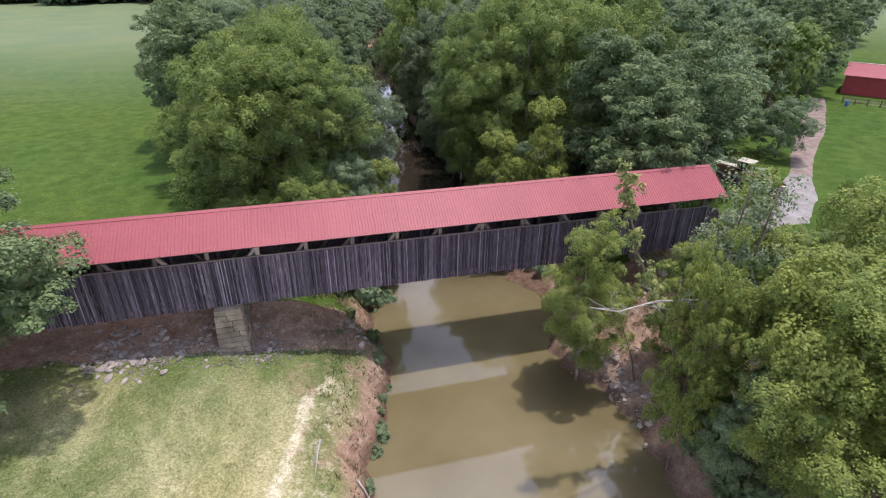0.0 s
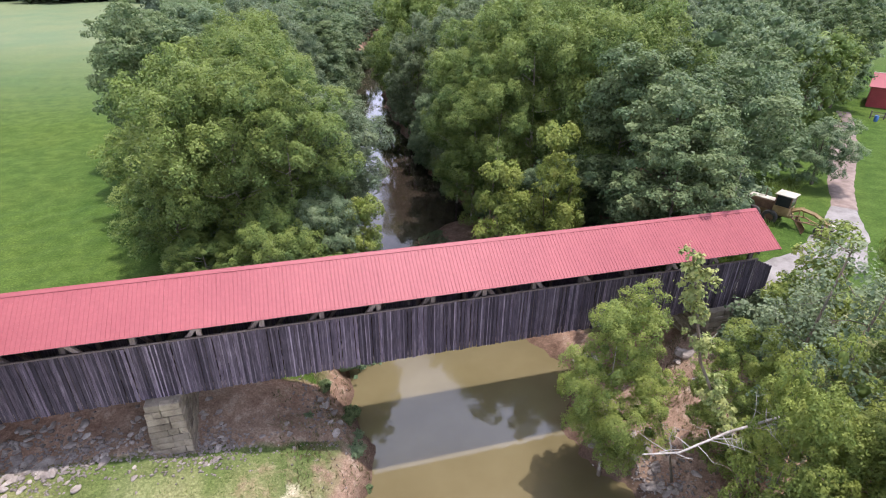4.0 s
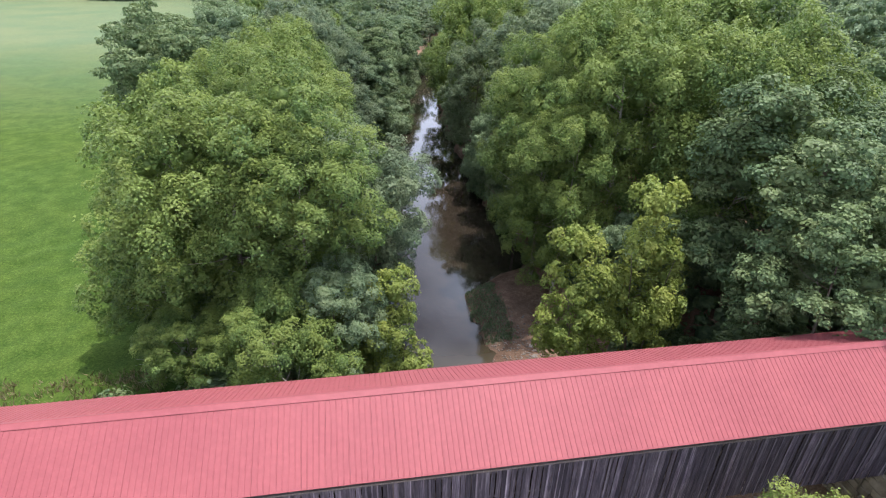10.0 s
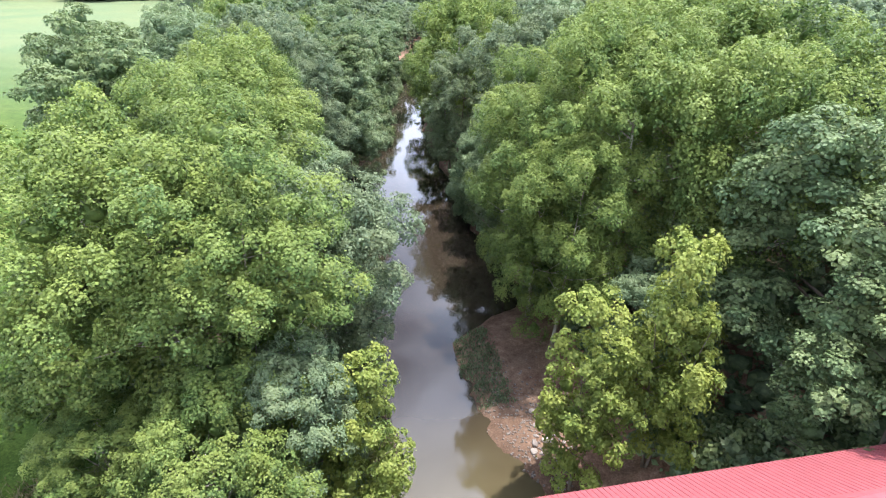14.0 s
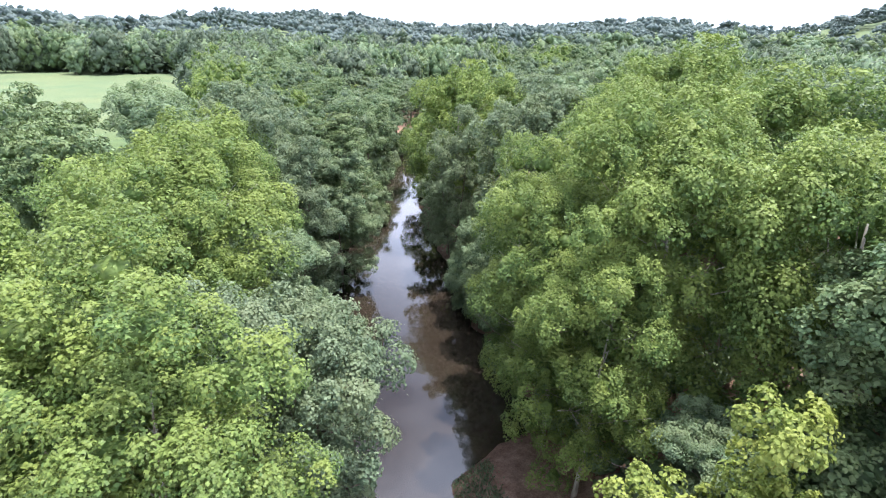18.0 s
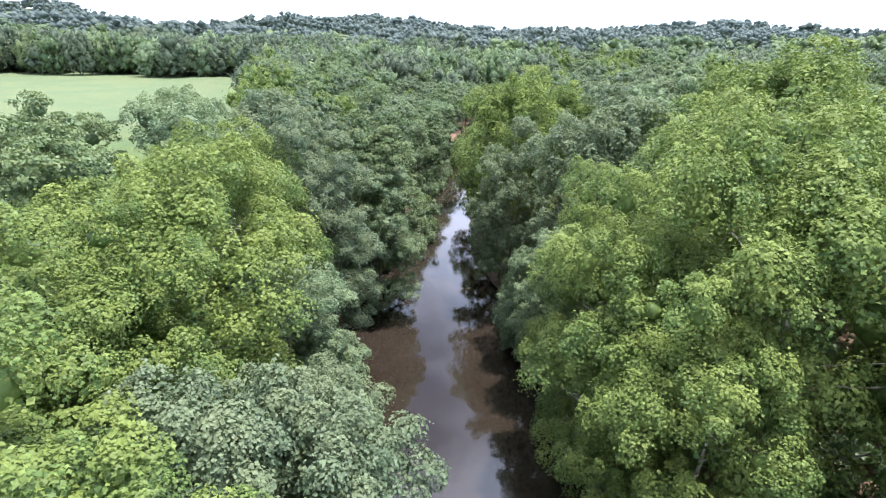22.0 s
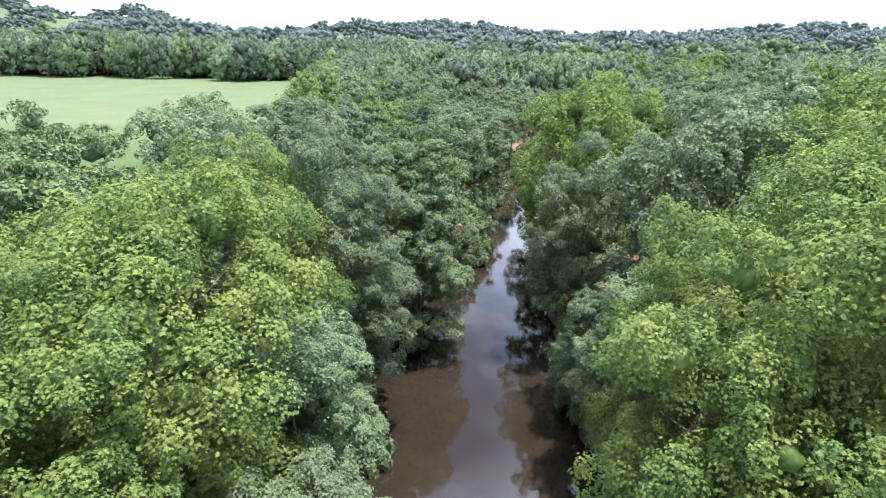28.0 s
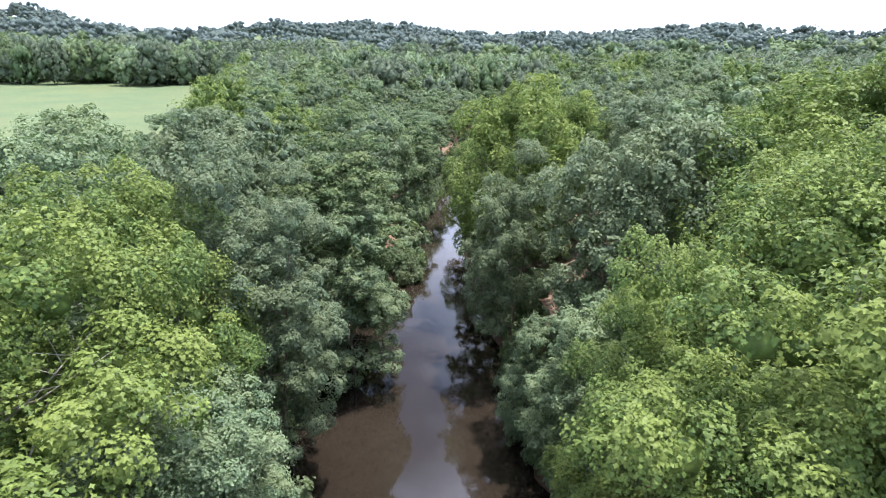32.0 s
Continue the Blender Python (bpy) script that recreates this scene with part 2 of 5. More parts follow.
def ground_material():
    m, nt, n, l, p = material("meadow_and_soil")
    pos = place_of(n)
    sep = n.new("ShaderNodeSeparateXYZ")
    l.new(pos, sep.inputs[0])
    fine = noise_node(n, l, 5.0, 8, pos, 0.7)
    mid = noise_node(n, l, 0.5, 6, pos, 0.6)
    wide = noise_node(n, l, 0.06, 4, pos)
    soil_n = noise_node(n, l, 1.3, 8, pos, 0.7)
    grass = ramp(n, [(0.34, (0.034, 0.062, 0.013)), (0.5, (0.062, 0.104, 0.02)), (0.66, (0.122, 0.165, 0.038))])
    l.new(fine.outputs["Fac"], grass.inputs["Fac"])
    grass2 = ramp(n, [(0.38, (0.036, 0.072, 0.014)), (0.62, (0.092, 0.14, 0.03))])
    l.new(mid.outputs["Fac"], grass2.inputs["Fac"])
    g = mixed(n, l, 0.5, grass.outputs["Color"], grass2.outputs["Color"])
    worn = ramp(n, [(0.4, (0.25, 0.25, 0.25)), (0.5, (0.5, 0.5, 0.5)), (0.66, (0.85, 0.85, 0.85))])
    patches = noise_node(n, l, 0.16, 5, stretched(n, l, pos, (1.5, 0.7, 1)), 0.65)
    l.new(patches.outputs["Fac"], worn.inputs["Fac"])
    dry = ramp(n, [(0.3, (0.26, 0.225, 0.11)), (0.7, (0.56, 0.49, 0.3))])
    l.new(fine.outputs["Fac"], dry.inputs["Fac"])
    near = n.new("ShaderNodeMapRange")
    near.inputs[1].default_value, near.inputs[2].default_value = 37, 31
    l.new(sep.outputs["Y"], near.inputs[0])
    wm = n.new("ShaderNodeMath")
    wm.operation = "MULTIPLY"
    l.new(worn.outputs["Color"], wm.inputs[0])
    l.new(near.outputs[0], wm.inputs[1])
    g = mixed(n, l, wm.outputs[0], g, dry.outputs["Color"])
    track = n.new("ShaderNodeAttribute")
    track.attribute_name = "track"
    tsum = n.new("ShaderNodeMath")
    tsum.operation = "MULTIPLY_ADD"
    tsum.inputs[1].default_value, tsum.inputs[2].default_value = 4.5, -3.3
    l.new(soil_n.outputs["Fac"], tsum.inputs[0])
    tadd = n.new("ShaderNodeMath")
    tadd.operation = "MULTIPLY_ADD"
    tadd.inputs[1].default_value = 2.2
    tadd.use_clamp = True
    l.new(track.outputs["Fac"], tadd.inputs[0])
    l.new(tsum.outputs[0], tadd.inputs[2])
    pale = ramp(n, [(0.3, (0.42, 0.35, 0.24)), (0.7, (0.7, 0.62, 0.48))])
    l.new(fine.outputs["Fac"], pale.inputs["Fac"])
    g = mixed(n, l, tadd.outputs[0], g, pale.outputs["Color"])
    # pale distance haze over the far field, mixed into the grass colour by y
    field_haze = n.new("ShaderNodeMapRange")
    field_haze.inputs[1].default_value, field_haze.inputs[2].default_value, field_haze.inputs[4].default_value = 110, 220, 0.7
    l.new(sep.outputs["Y"], field_haze.inputs[0])
    g = mixed(n, l, field_haze.outputs[0], g, (0.198, 0.232, 0.142))
    soil = ramp(n, [(0.3, (0.2, 0.117, 0.085)), (0.55, (0.34, 0.225, 0.172)), (0.75, (0.51, 0.4, 0.33))])
    l.new(soil_n.outputs["Fac"], soil.inputs["Fac"])
    wet = n.new("ShaderNodeMapRange")
    wet.inputs[1].default_value, wet.inputs[2].default_value = 1.1, 0.25
    l.new(sep.outputs["Z"], wet.inputs[0])
    mud = ramp(n, [(0.3, (0.085, 0.052, 0.038)), (0.7, (0.2, 0.13, 0.1))])
    l.new(soil_n.outputs["Fac"], mud.inputs["Fac"])
    soil_c = mixed(n, l, wet.outputs[0], soil.outputs["Color"], mud.outputs["Color"])
    # bare soil on the banks and in the shade of the bridge and woods
    lift = n.new("ShaderNodeMath")
    lift.operation = "MULTIPLY_ADD"
    lift.inputs[1].default_value, lift.inputs[2].default_value = 2.6, -1.3
    l.new(mid.outputs["Fac"], lift.inputs[0])
    add = n.new("ShaderNodeMath")
    l.new(sep.outputs["Z"], add.inputs[0])
    l.new(lift.outputs[0], add.inputs[1])
    low = n.new("ShaderNodeMapRange")
    low.inputs[1].default_value, low.inputs[2].default_value = 2.5, 1.7
    l.new(add.outputs[0], low.inputs[0])
    bare = n.new("ShaderNodeAttribute")
    bare.attribute_name = "bare"
    bsum = n.new("ShaderNodeMath")
    bsum.operation = "MULTIPLY_ADD"
    bsum.inputs[1].default_value = 1.6
    l.new(bare.outputs["Fac"], bsum.inputs[0])
    l.new(lift.outputs[0], bsum.inputs[2])
    bclip = n.new("ShaderNodeMapRange")
    bclip.inputs[1].default_value, bclip.inputs[2].default_value = 0.5, 1.0
    l.new(bsum.outputs[0], bclip.inputs[0])
    mx = n.new("ShaderNodeMath")
    mx.operation = "MAXIMUM"
    l.new(low.outputs[0], mx.inputs[0])
    l.new(bclip.outputs[0], mx.inputs[1])
    c = mixed(n, l, mx.outputs[0], g, soil_c)
    tint = ramp(n, [(0.35, (0.85, 0.95, 0.9)), (0.65, (1.1, 1.05, 0.95))])
    l.new(wide.outputs["Fac"], tint.inputs["Fac"])
    grit = noise_node(n, l, 8.0, 4, pos, 0.7)
    gr = ramp(n, [(0.36, (0.68, 0.68, 0.68)), (0.64, (1.3, 1.3, 1.3))])
    l.new(grit.outputs["Fac"], gr.inputs["Fac"])
    c = mixed(n, l, 0.8, c, gr.outputs["Color"], "MULTIPLY")
    l.new(mixed(n, l, 0.9, c, tint.outputs["Color"], "MULTIPLY"), p.inputs["Base Color"])
    p.inputs["Roughness"].default_value = 0.9
    p.inputs["Specular IOR Level"].default_value = 0.05
    relief(n, l, p, fine.outputs["Fac"], 0.5, 0.08)
    return m


def water_material():
    m, nt, n, l, p = material("muddy_water")
    pos = place_of(n)
    sep = n.new("ShaderNodeSeparateXYZ")
    l.new(pos, sep.inputs[0])
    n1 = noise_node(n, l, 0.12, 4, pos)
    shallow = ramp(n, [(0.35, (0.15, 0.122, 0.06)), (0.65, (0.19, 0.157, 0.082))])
    # upstream water is browner, with tree shade and dark reflections put into its colour
    brown_shaded = ramp(n, [(0.35, (0.028, 0.021, 0.015)), (0.65, (0.038, 0.029, 0.021))])
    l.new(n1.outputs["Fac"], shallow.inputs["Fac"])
    l.new(n1.outputs["Fac"], brown_shaded.inputs["Fac"])
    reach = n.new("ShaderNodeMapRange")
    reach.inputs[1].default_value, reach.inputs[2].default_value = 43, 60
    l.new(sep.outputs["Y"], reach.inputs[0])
    l.new(mixed(n, l, reach.outputs[0], shallow.outputs["Color"], brown_shaded.outputs["Color"]), p.inputs["Base Color"])
    p.inputs["Roughness"].default_value = 0.03
    p.inputs["IOR"].default_value = 1.75
    n2 = noise_node(n, l, 1.4, 4, stretched(n, l, pos, (1, 0.6, 1)))
    n3 = noise_node(n, l, 0.18, 2, pos)
    ruffle = n.new("ShaderNodeMath")
    ruffle.operation = "MULTIPLY"
    l.new(n2.outputs["Fac"], ruffle.inputs[0])
    l.new(n3.outputs["Fac"], ruffle.inputs[1])
    relief(n, l, p, ruffle.outputs[0], 0.12, 0.12)
    return m


def wood_material(name, dark, mid, light, vertical=True):
    m, nt, n, l, p = material(name)
    pos = place_of(n)
    info = n.new("ShaderNodeObjectInfo")
    v = stretched(n, l, pos, (14, 14, 0.8) if vertical else (0.8, 14, 14))
    grain = noise_node(n, l, 1.5, 6, v, 0.65)
    r = ramp(n, [(0.3, dark), (0.5, mid), (0.72, light)])
    l.new(grain.outputs["Fac"], r.inputs["Fac"])
    each = ramp(n, [(0.0, (0.42, 0.4, 0.46)), (0.5, (0.95, 0.93, 0.98)), (0.8, (1.25, 1.22, 1.26)), (1.0, (2.1, 2.05, 2.12))])
    l.new(info.outputs["Random"], each.inputs["Fac"])
    stain = noise_node(n, l, 0.35, 4, pos)
    sr = ramp(n, [(0.35, (0.88, 0.86, 0.9)), (0.65, (1.08, 1.06, 1.05))])
    l.new(stain.outputs["Fac"], sr.inputs["Fac"])
    c = mixed(n, l, 1.0, r.outputs["Color"], each.outputs["Color"], "MULTIPLY")
    c = mixed(n, l, 1.0, c, sr.outputs["Color"], "MULTIPLY")
    l.new(c, p.inputs["Base Color"])
    p.inputs["Roughness"].default_value = 0.85
    relief(n, l, p, grain.outputs["Fac"], 0.5, 0.01)
    return m


def paint_material(name, a, b, rough=0.45, scale=0.6, metal=0.0, bump=0.0):
    m, nt, n, l, p = material(name)
    pos = place_of(n)
    n1 = noise_node(n, l, scale, 6, pos, 0.65)
    r = ramp(n, [(0.35, a), (0.65, b)])
    l.new(n1.outputs["Fac"], r.inputs["Fac"])
    n2 = noise_node(n, l, scale * 14, 4, pos)
    r2 = ramp(n, [(0.4, (0.93, 0.93, 0.93)), (0.7, (1.05, 1.05, 1.05))])
    l.new(n2.outputs["Fac"], r2.inputs["Fac"])
    l.new(mixed(n, l, 1.0, r.outputs["Color"], r2.outputs["Color"], "MULTIPLY"), p.inputs["Base Color"])
    p.inputs["Roughness"].default_value, p.inputs["Metallic"].default_value = rough, metal
    if bump:
        relief(n, l, p, n2.outputs["Fac"], 0.6, bump)
    return m


def stone_material(name, dark, mid, light, scale=1.2):
    m, nt, n, l, p = material(name)
    pos = place_of(n)
    info = n.new("ShaderNodeObjectInfo")
    n1 = noise_node(n, l, scale, 8, pos, 0.7)
    r = ramp(n, [(0.3, dark), (0.5, mid), (0.72, light)])
    l.new(n1.outputs["Fac"], r.inputs["Fac"])
    each = ramp(n, [(0.0, (0.7, 0.68, 0.66)), (1.0, (1.2, 1.18, 1.12))])
    l.new(info.outputs["Random"], each.inputs["Fac"])
    l.new(mixed(n, l, 1.0, r.outputs["Color"], each.outputs["Color"], "MULTIPLY"), p.inputs["Base Color"])
    p.inputs["Roughness"].default_value = 0.9
    n2 = noise_node(n, l, scale * 7, 5, pos)
    relief(n, l, p, n2.outputs["Fac"], 0.7, 0.04)
    return m


GROUND = ground_material()
WATER = water_material()
BOARD = wood_material("weathered_board", (0.03, 0.024, 0.033), (0.088, 0.072, 0.09), (0.2, 0.172, 0.198))
BATTEN = wood_material("bleached_batten", (0.075, 0.064, 0.077), (0.16, 0.14, 0.163), (0.3, 0.268, 0.295))
TIMBER = wood_material("old_timber", (0.12, 0.095, 0.075), (0.22, 0.18, 0.15), (0.34, 0.29, 0.25))
ROOF_RED = paint_material("red_roof_metal", (0.315, 0.087, 0.096), (0.345, 0.099, 0.106), 0.5, 0.3)
ROOF_RED.node_tree.nodes["Principled BSDF"].inputs["Specular IOR Level"].default_value = 0.2
STONE = stone_material("sandstone", (0.16, 0.13, 0.1), (0.3, 0.26, 0.2), (0.42, 0.37, 0.3))
ROCK = stone_material("limestone_rubble", (0.19, 0.16, 0.145), (0.33, 0.29, 0.265), (0.5, 0.46, 0.43), 2.0)
GRAVEL = stone_material("pale_gravel", (0.22, 0.2, 0.185), (0.36, 0.34, 0.325), (0.5, 0.475, 0.46), 0.6)
TRACK = stone_material("track_soil", (0.12, 0.09, 0.075), (0.2, 0.15, 0.13), (0.3, 0.24, 0.21), 0.8)
YELLOW = paint_material("faded_yellow_paint", (0.26, 0.165, 0.07), (0.4, 0.285, 0.13), 0.6, 1.5)
RUST = paint_material("rusty_steel", (0.12, 0.065, 0.04), (0.25, 0.14, 0.08), 0.75, 2.0)
CREAM = paint_material("cream_paint", (0.42, 0.38, 0.29), (0.56, 0.52, 0.42), 0.5, 1.0)
RUBBER = paint_material("worn_rubber", (0.035, 0.033, 0.03), (0.09, 0.08, 0.07), 0.85, 2.5)
DARK_GLASS = paint_material("dark_cab_glass", (0.02, 0.022, 0.024), (0.035, 0.036, 0.036), 0.1, 1.0)
BLUE = paint_material("blue_plastic", (0.05, 0.14, 0.4), (0.08, 0.2, 0.5), 0.45, 1.0)
BARN_RED = paint_material("barn_red", (0.24, 0.025, 0.03), (0.32, 0.04, 0.04), 0.6, 0.5)
STRAW = leaf_material("dry_weed", (0.12, 0.11, 0.05), (0.22, 0.18, 0.09), (0.36, 0.29, 0.17), (0.3, 0.25, 0.1), 0.2)

# ---- mesh helpers ----
def mesh_of(name, verts, faces, mat, smooth=False):
    me = bpy.data.meshes.new(name)
    verts = np.asarray(verts, dtype=np.float32)
    if isinstance(faces, np.ndarray):
        k = faces.shape[1]
        me.vertices.add(len(verts))
        me.vertices.foreach_set("co", verts.ravel())
        me.loops.add(faces.size)
        me.loops.foreach_set("vertex_index", faces.astype(np.int32).ravel())
        me.polygons.add(len(faces))
        me.polygons.foreach_set("loop_start", np.arange(0, faces.size, k, dtype=np.int32))
        me.update(calc_edges=True)
    else:
        me.from_pydata([tuple(map(float, v)) for v in verts], [], faces)
        me.update()
    if smooth:
        me.polygons.foreach_set("use_smooth", np.ones(len(me.polygons), dtype=bool))
    me.materials.append(mat)
    return me


def part(name, me, parent, label="", m=None):
    ob = new(name, me)
    ob.parent = parent
    if m is not None:
        ob.matrix_basis = m
    if label:
        ob["label"] = label
    return ob


def thing(name, m, label, category, group="", kind=""):
    ob = new(name)
    ob.empty_display_size = 0.5
    ob.matrix_basis = m
    return tagged(ob, label, category, group, kind)


class Shape:
    """Verts and faces of many solid pieces, joined as they come."""

    def __init__(self):
        self.v, self.f = [], []

    def add(self, v, f):
        o = len(self.v)
        self.v += [tuple(p) for p in v]
        self.f += [tuple(i + o for i in q) for q in f]
        return self

    def box(self, x0, x1, y0, y1, z0, z1, m=None, bevel=0.0):
        bm = bmesh.new()
        bmesh.ops.create_cube(bm, size=1)
        for v in bm.verts:
            v.co = Vector((x0 + (v.co.x + 0.5) * (x1 - x0), y0 + (v.co.y + 0.5) * (y1 - y0), z0 + (v.co.z + 0.5) * (z1 - z0)))
        if bevel:
            bmesh.ops.bevel(bm, geom=bm.edges[:], offset=bevel, segments=1, affect="EDGES")
        if m is not None:
            bmesh.ops.transform(bm, matrix=m, verts=bm.verts[:])
        bm.verts.index_update()
        self.add([v.co[:] for v in bm.verts], [[v.index for v in f.verts] for f in bm.faces])
        bm.free()
        return self

    def tube(self, pts, radii, sides=7, caps=True):
        pts = [Vector(p) for p in pts]
        o = len(self.v)
        for i, p in enumerate(pts):
            d = (pts[min(i + 1, len(pts) - 1)] - pts[max(i - 1, 0)]).normalized()
            a = d.orthogonal().normalized() if abs(d.z) > 0.9 else d.cross(Vector((0, 0, 1))).normalized()
            b = d.cross(a)
            for k in range(sides):
                t = 2 * math.pi * k / sides
                self.v.append(tuple(p + radii[i] * (math.cos(t) * a + math.sin(t) * b)))
        for i in range(len(pts) - 1):
            for k in range(sides):
                q = o + i * sides
                self.f.append((q + k, q + (k + 1) % sides, q + sides + (k + 1) % sides, q + sides + k))
        if caps:
            self.f.append(tuple(o + k for k in reversed(range(sides))))
            self.f.append(tuple(o + (len(pts) - 1) * sides + k for k in range(sides)))
        return self

    def lathe(self, profile, sides=20):
        """Revolve (radius, x) pairs round the x axis."""
        o = len(self.v)
        for r, x in profile:
            for k in range(sides):
                t = 2 * math.pi * k / sides
                self.v.append((x, r * math.cos(t), r * math.sin(t)))
        for i in range(len(profile) - 1):
            for k in range(sides):
                q = o + i * sides
                self.f.append((q + k, q + (k + 1) % sides, q + sides + (k + 1) % sides, q + sides + k))
        return self

    def mesh(self, name, mat, smooth=False):
        return mesh_of(name, self.v, self.f, mat, smooth)


# ---- the lie of the land ----
def smooth(t):
    t = np.clip(t, 0, 1)
    return t * t * (3 - 2 * t)


LEFT_Y = [-400, 0, 24, 34, 37, 41, 44, 53, 70, 90, 99, 110, 130, 155, 180, 210, 240, 300, 400, 900]
LEFT_X = [-60, -6, 1.7, 4.5, 4.45, 4.4, 4.4, 5.2, 6.0, 3.2, 2.6, 6.4, 13.5, 17, 22, 30, 46, 95, 130, 180]
RIGHT_X = [-42, 18, 22.0, 19.4, 20.2, 22.6, 22.8, 23.5, 25.0, 22.8, 22.8, 23, 23, 25.5, 31, 40, 57, 107, 142, 192]
BAR_Y = [0, 42, 46, 53, 61, 66, 70, 74, 2000]
BAR_W = [0, 0, 2.5, 6.3, 9.0, 10.8, 6.4, 0, 0]


def hill(x, y):
    far = np.hypot(x * 0.9, y)
    up = smooth((far - 420) / 900)
    wave = 22 + 14 * np.sin(x * 0.0042 + 1.3) + 10 * np.sin(x * 0.0091 - y * 0.003) + 6 * np.sin(x * 0.019 + y * 0.011)
    side = 1 + 2.5 * smooth((-x * 0.9 - 0.28 * y + 40) / 420) + 1.6 * smooth((x - 0.3 * y - 60) / 500)
    return up * wave * side * (1 - 0.85 * smooth((far - 1500) / 500))


def land(x, y):
    x, y = np.asarray(x, float), np.asarray(y, float)
    lx, rx = np.interp(y, LEFT_Y, LEFT_X), np.interp(y, LEFT_Y, RIGHT_X)
    bar = np.interp(y, BAR_Y, BAR_W)
    wob = 0.35 * np.sin(y * 0.9) + 0.3 * np.sin(y * 0.37 + 1) + 0.15 * np.sin(y * 2.1)
    dl, dr = lx - x + wob, x - rx + 0.4 * np.sin(y * 0.55 + 2) + 0.3 * np.sin(y * 1.6 + x * 0.4) + 0.2 * np.sin(y * 3.1 + 1)
    left = np.interp(dl, [-3, 0, 0.8, 2.2, 5, 8, 12, 14, 20, 30], [-1.4, 0, 1.2, 2.4, 3.2, 3.7, 4.3, 4.7, 5.2, 6.0])
    left_up = np.interp(dl, [-3, 0, 1.5, 5, 10, 14, 30], [-1.4, 0, 2.0, 4.2, 5.6, 6.0, 6.0])
    left = left + (left_up - left) * smooth((y - 36.5) / 4.5)
    right = np.interp(dr, [-3, 0, 0.6, 3, 8, 12, 15, 60], [-1.4, 0, 0.9, 2.0, 4.2, 6.6, 8.1, 8.3])
    db = dr + bar
    on_bar = np.interp(db, [-2, 0, 1, 4, 10], [-1.4, 0, 0.25, 0.6, 1.0])
    right = np.where((bar > 0) & (db > -2), np.maximum(right, on_bar), right)
    z = np.where(x < (lx + rx) / 2, left, right)
    # the built-up approach at the bridge's far left end
    z = np.maximum(z, np.where(x < -20, 8.2 * smooth((-x - 24) / 5) * smooth((8 - abs(y - 38.7)) / 4), -9))
    rough = 0.10 * np.sin(x * 1.7 + y * 0.6) + 0.08 * np.sin(y * 1.9 - x * 0.8) + 0.05 * np.sin(x * 4.1) * np.sin(y * 3.7)
    rough = rough * np.clip((60 - x) / 14, 0, 1)
    z = z + rough * np.clip(z, 0, 1) * np.clip(1.6 - np.abs(z - 3) / 4, 0.25, 1)
    return z + hill(x, y)


def ground_z(x, y):
    return float(land(x, y))


def lines(stops):
    out = [stops[0][0]]
    for (a, _), (b, step) in zip(stops, stops[1:]):
        n = max(1, round((b - a) / step))
        out += [a + (b - a) * (i + 1) / n for i in range(n)]
    return np.array(out)


GX = lines([(-3000, 0), (-700, 90), (-160, 30), (-34, 4), (40, 0.6), (60, 2), (200, 10), (700, 40), (3000, 120)])
GY = lines([(-600, 0), (-60, 40), (14, 4), (74, 0.6), (190, 2.0), (420, 10), (900, 40), (3200, 120)])
gx, gy = np.meshgrid(GX, GY)
gz = land(gx, gy)
nx, ny = len(GX), len(GY)
idx = np.arange(nx * ny).reshape(ny, nx)
quads = np.stack([idx[:-1, :-1], idx[:-1, 1:], idx[1:, 1:], idx[1:, :-1]], -1).reshape(-1, 4)
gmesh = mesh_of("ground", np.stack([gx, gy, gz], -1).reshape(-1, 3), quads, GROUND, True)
# bare soil under the bridge and under the woods
lxa = np.interp(gy, LEFT_Y, LEFT_X)
rxa = np.interp(gy, LEFT_Y, RIGHT_X)
under = smooth((3.6 - np.abs(gy - 38.4)) / 1.6) * smooth((gx + 27) / 4) * smooth((34 - gx) / 3)
bank_l = smooth((gx - lxa + 9) / 4) * smooth((gy - 22) / 4) * smooth((36 - gy) / 2) * 0.36 * (gx < (lxa + rxa) / 2)
woods_l = smooth((gx - lxa + 13) / 4) * (gx < (lxa + rxa) / 2) * smooth((gy - 43) / 4) * smooth((300 - gy) / 60)
woods_r = smooth((gx - rxa + 2) / 3) * smooth((gy - 0.8 * gx - 16) / 6) * smooth((gy - 43) / 3) * smooth((300 - gy) / 60)
bank_r = smooth((gx - rxa) / 2) * smooth((34 - gx) / 4) * smooth((42 - gy) / 4) * 1.0
bare_v = np.clip(np.maximum.reduce([under, bank_l, woods_l, woods_r, bank_r]), 0, 1)
# trodden track on the near meadow
tx = np.interp(gy, [14, 22.4, 26.4, 30.3, 32.9], [-6.0, -4.1, -2.9, -1.7, 0.3])
track_v = np.maximum(0.95 * np.exp(-((gx - tx) / 0.75) ** 2), 0.5 * np.exp(-((gx - tx - 1.6) / 2.6) ** 2)) * smooth((33.5 - gy) / 2)
track_v = np.maximum(track_v, 0.55 * np.exp(-(((gx + 9.5) / 1.6) ** 2 + ((gy - 24.0) / 2.0) ** 2)))
track_v = np.maximum(track_v, 0.6 * np.exp(-(((gx + 16.4) / 1.6) ** 2 + ((gy - 32.4) / 0.9) ** 2)))
tatt = gmesh.attributes.new("track", "FLOAT", "POINT")
tatt.data.foreach_set("value", track_v.astype(np.float32).ravel())
att = gmesh.attributes.new("bare", "FLOAT", "POINT")
att.data.foreach_set("value", bare_v.astype(np.float32).ravel())
tagged(new("ground", gmesh), "grassy meadow with bare brown creek banks and wooded hills", "ground", kind="structure")

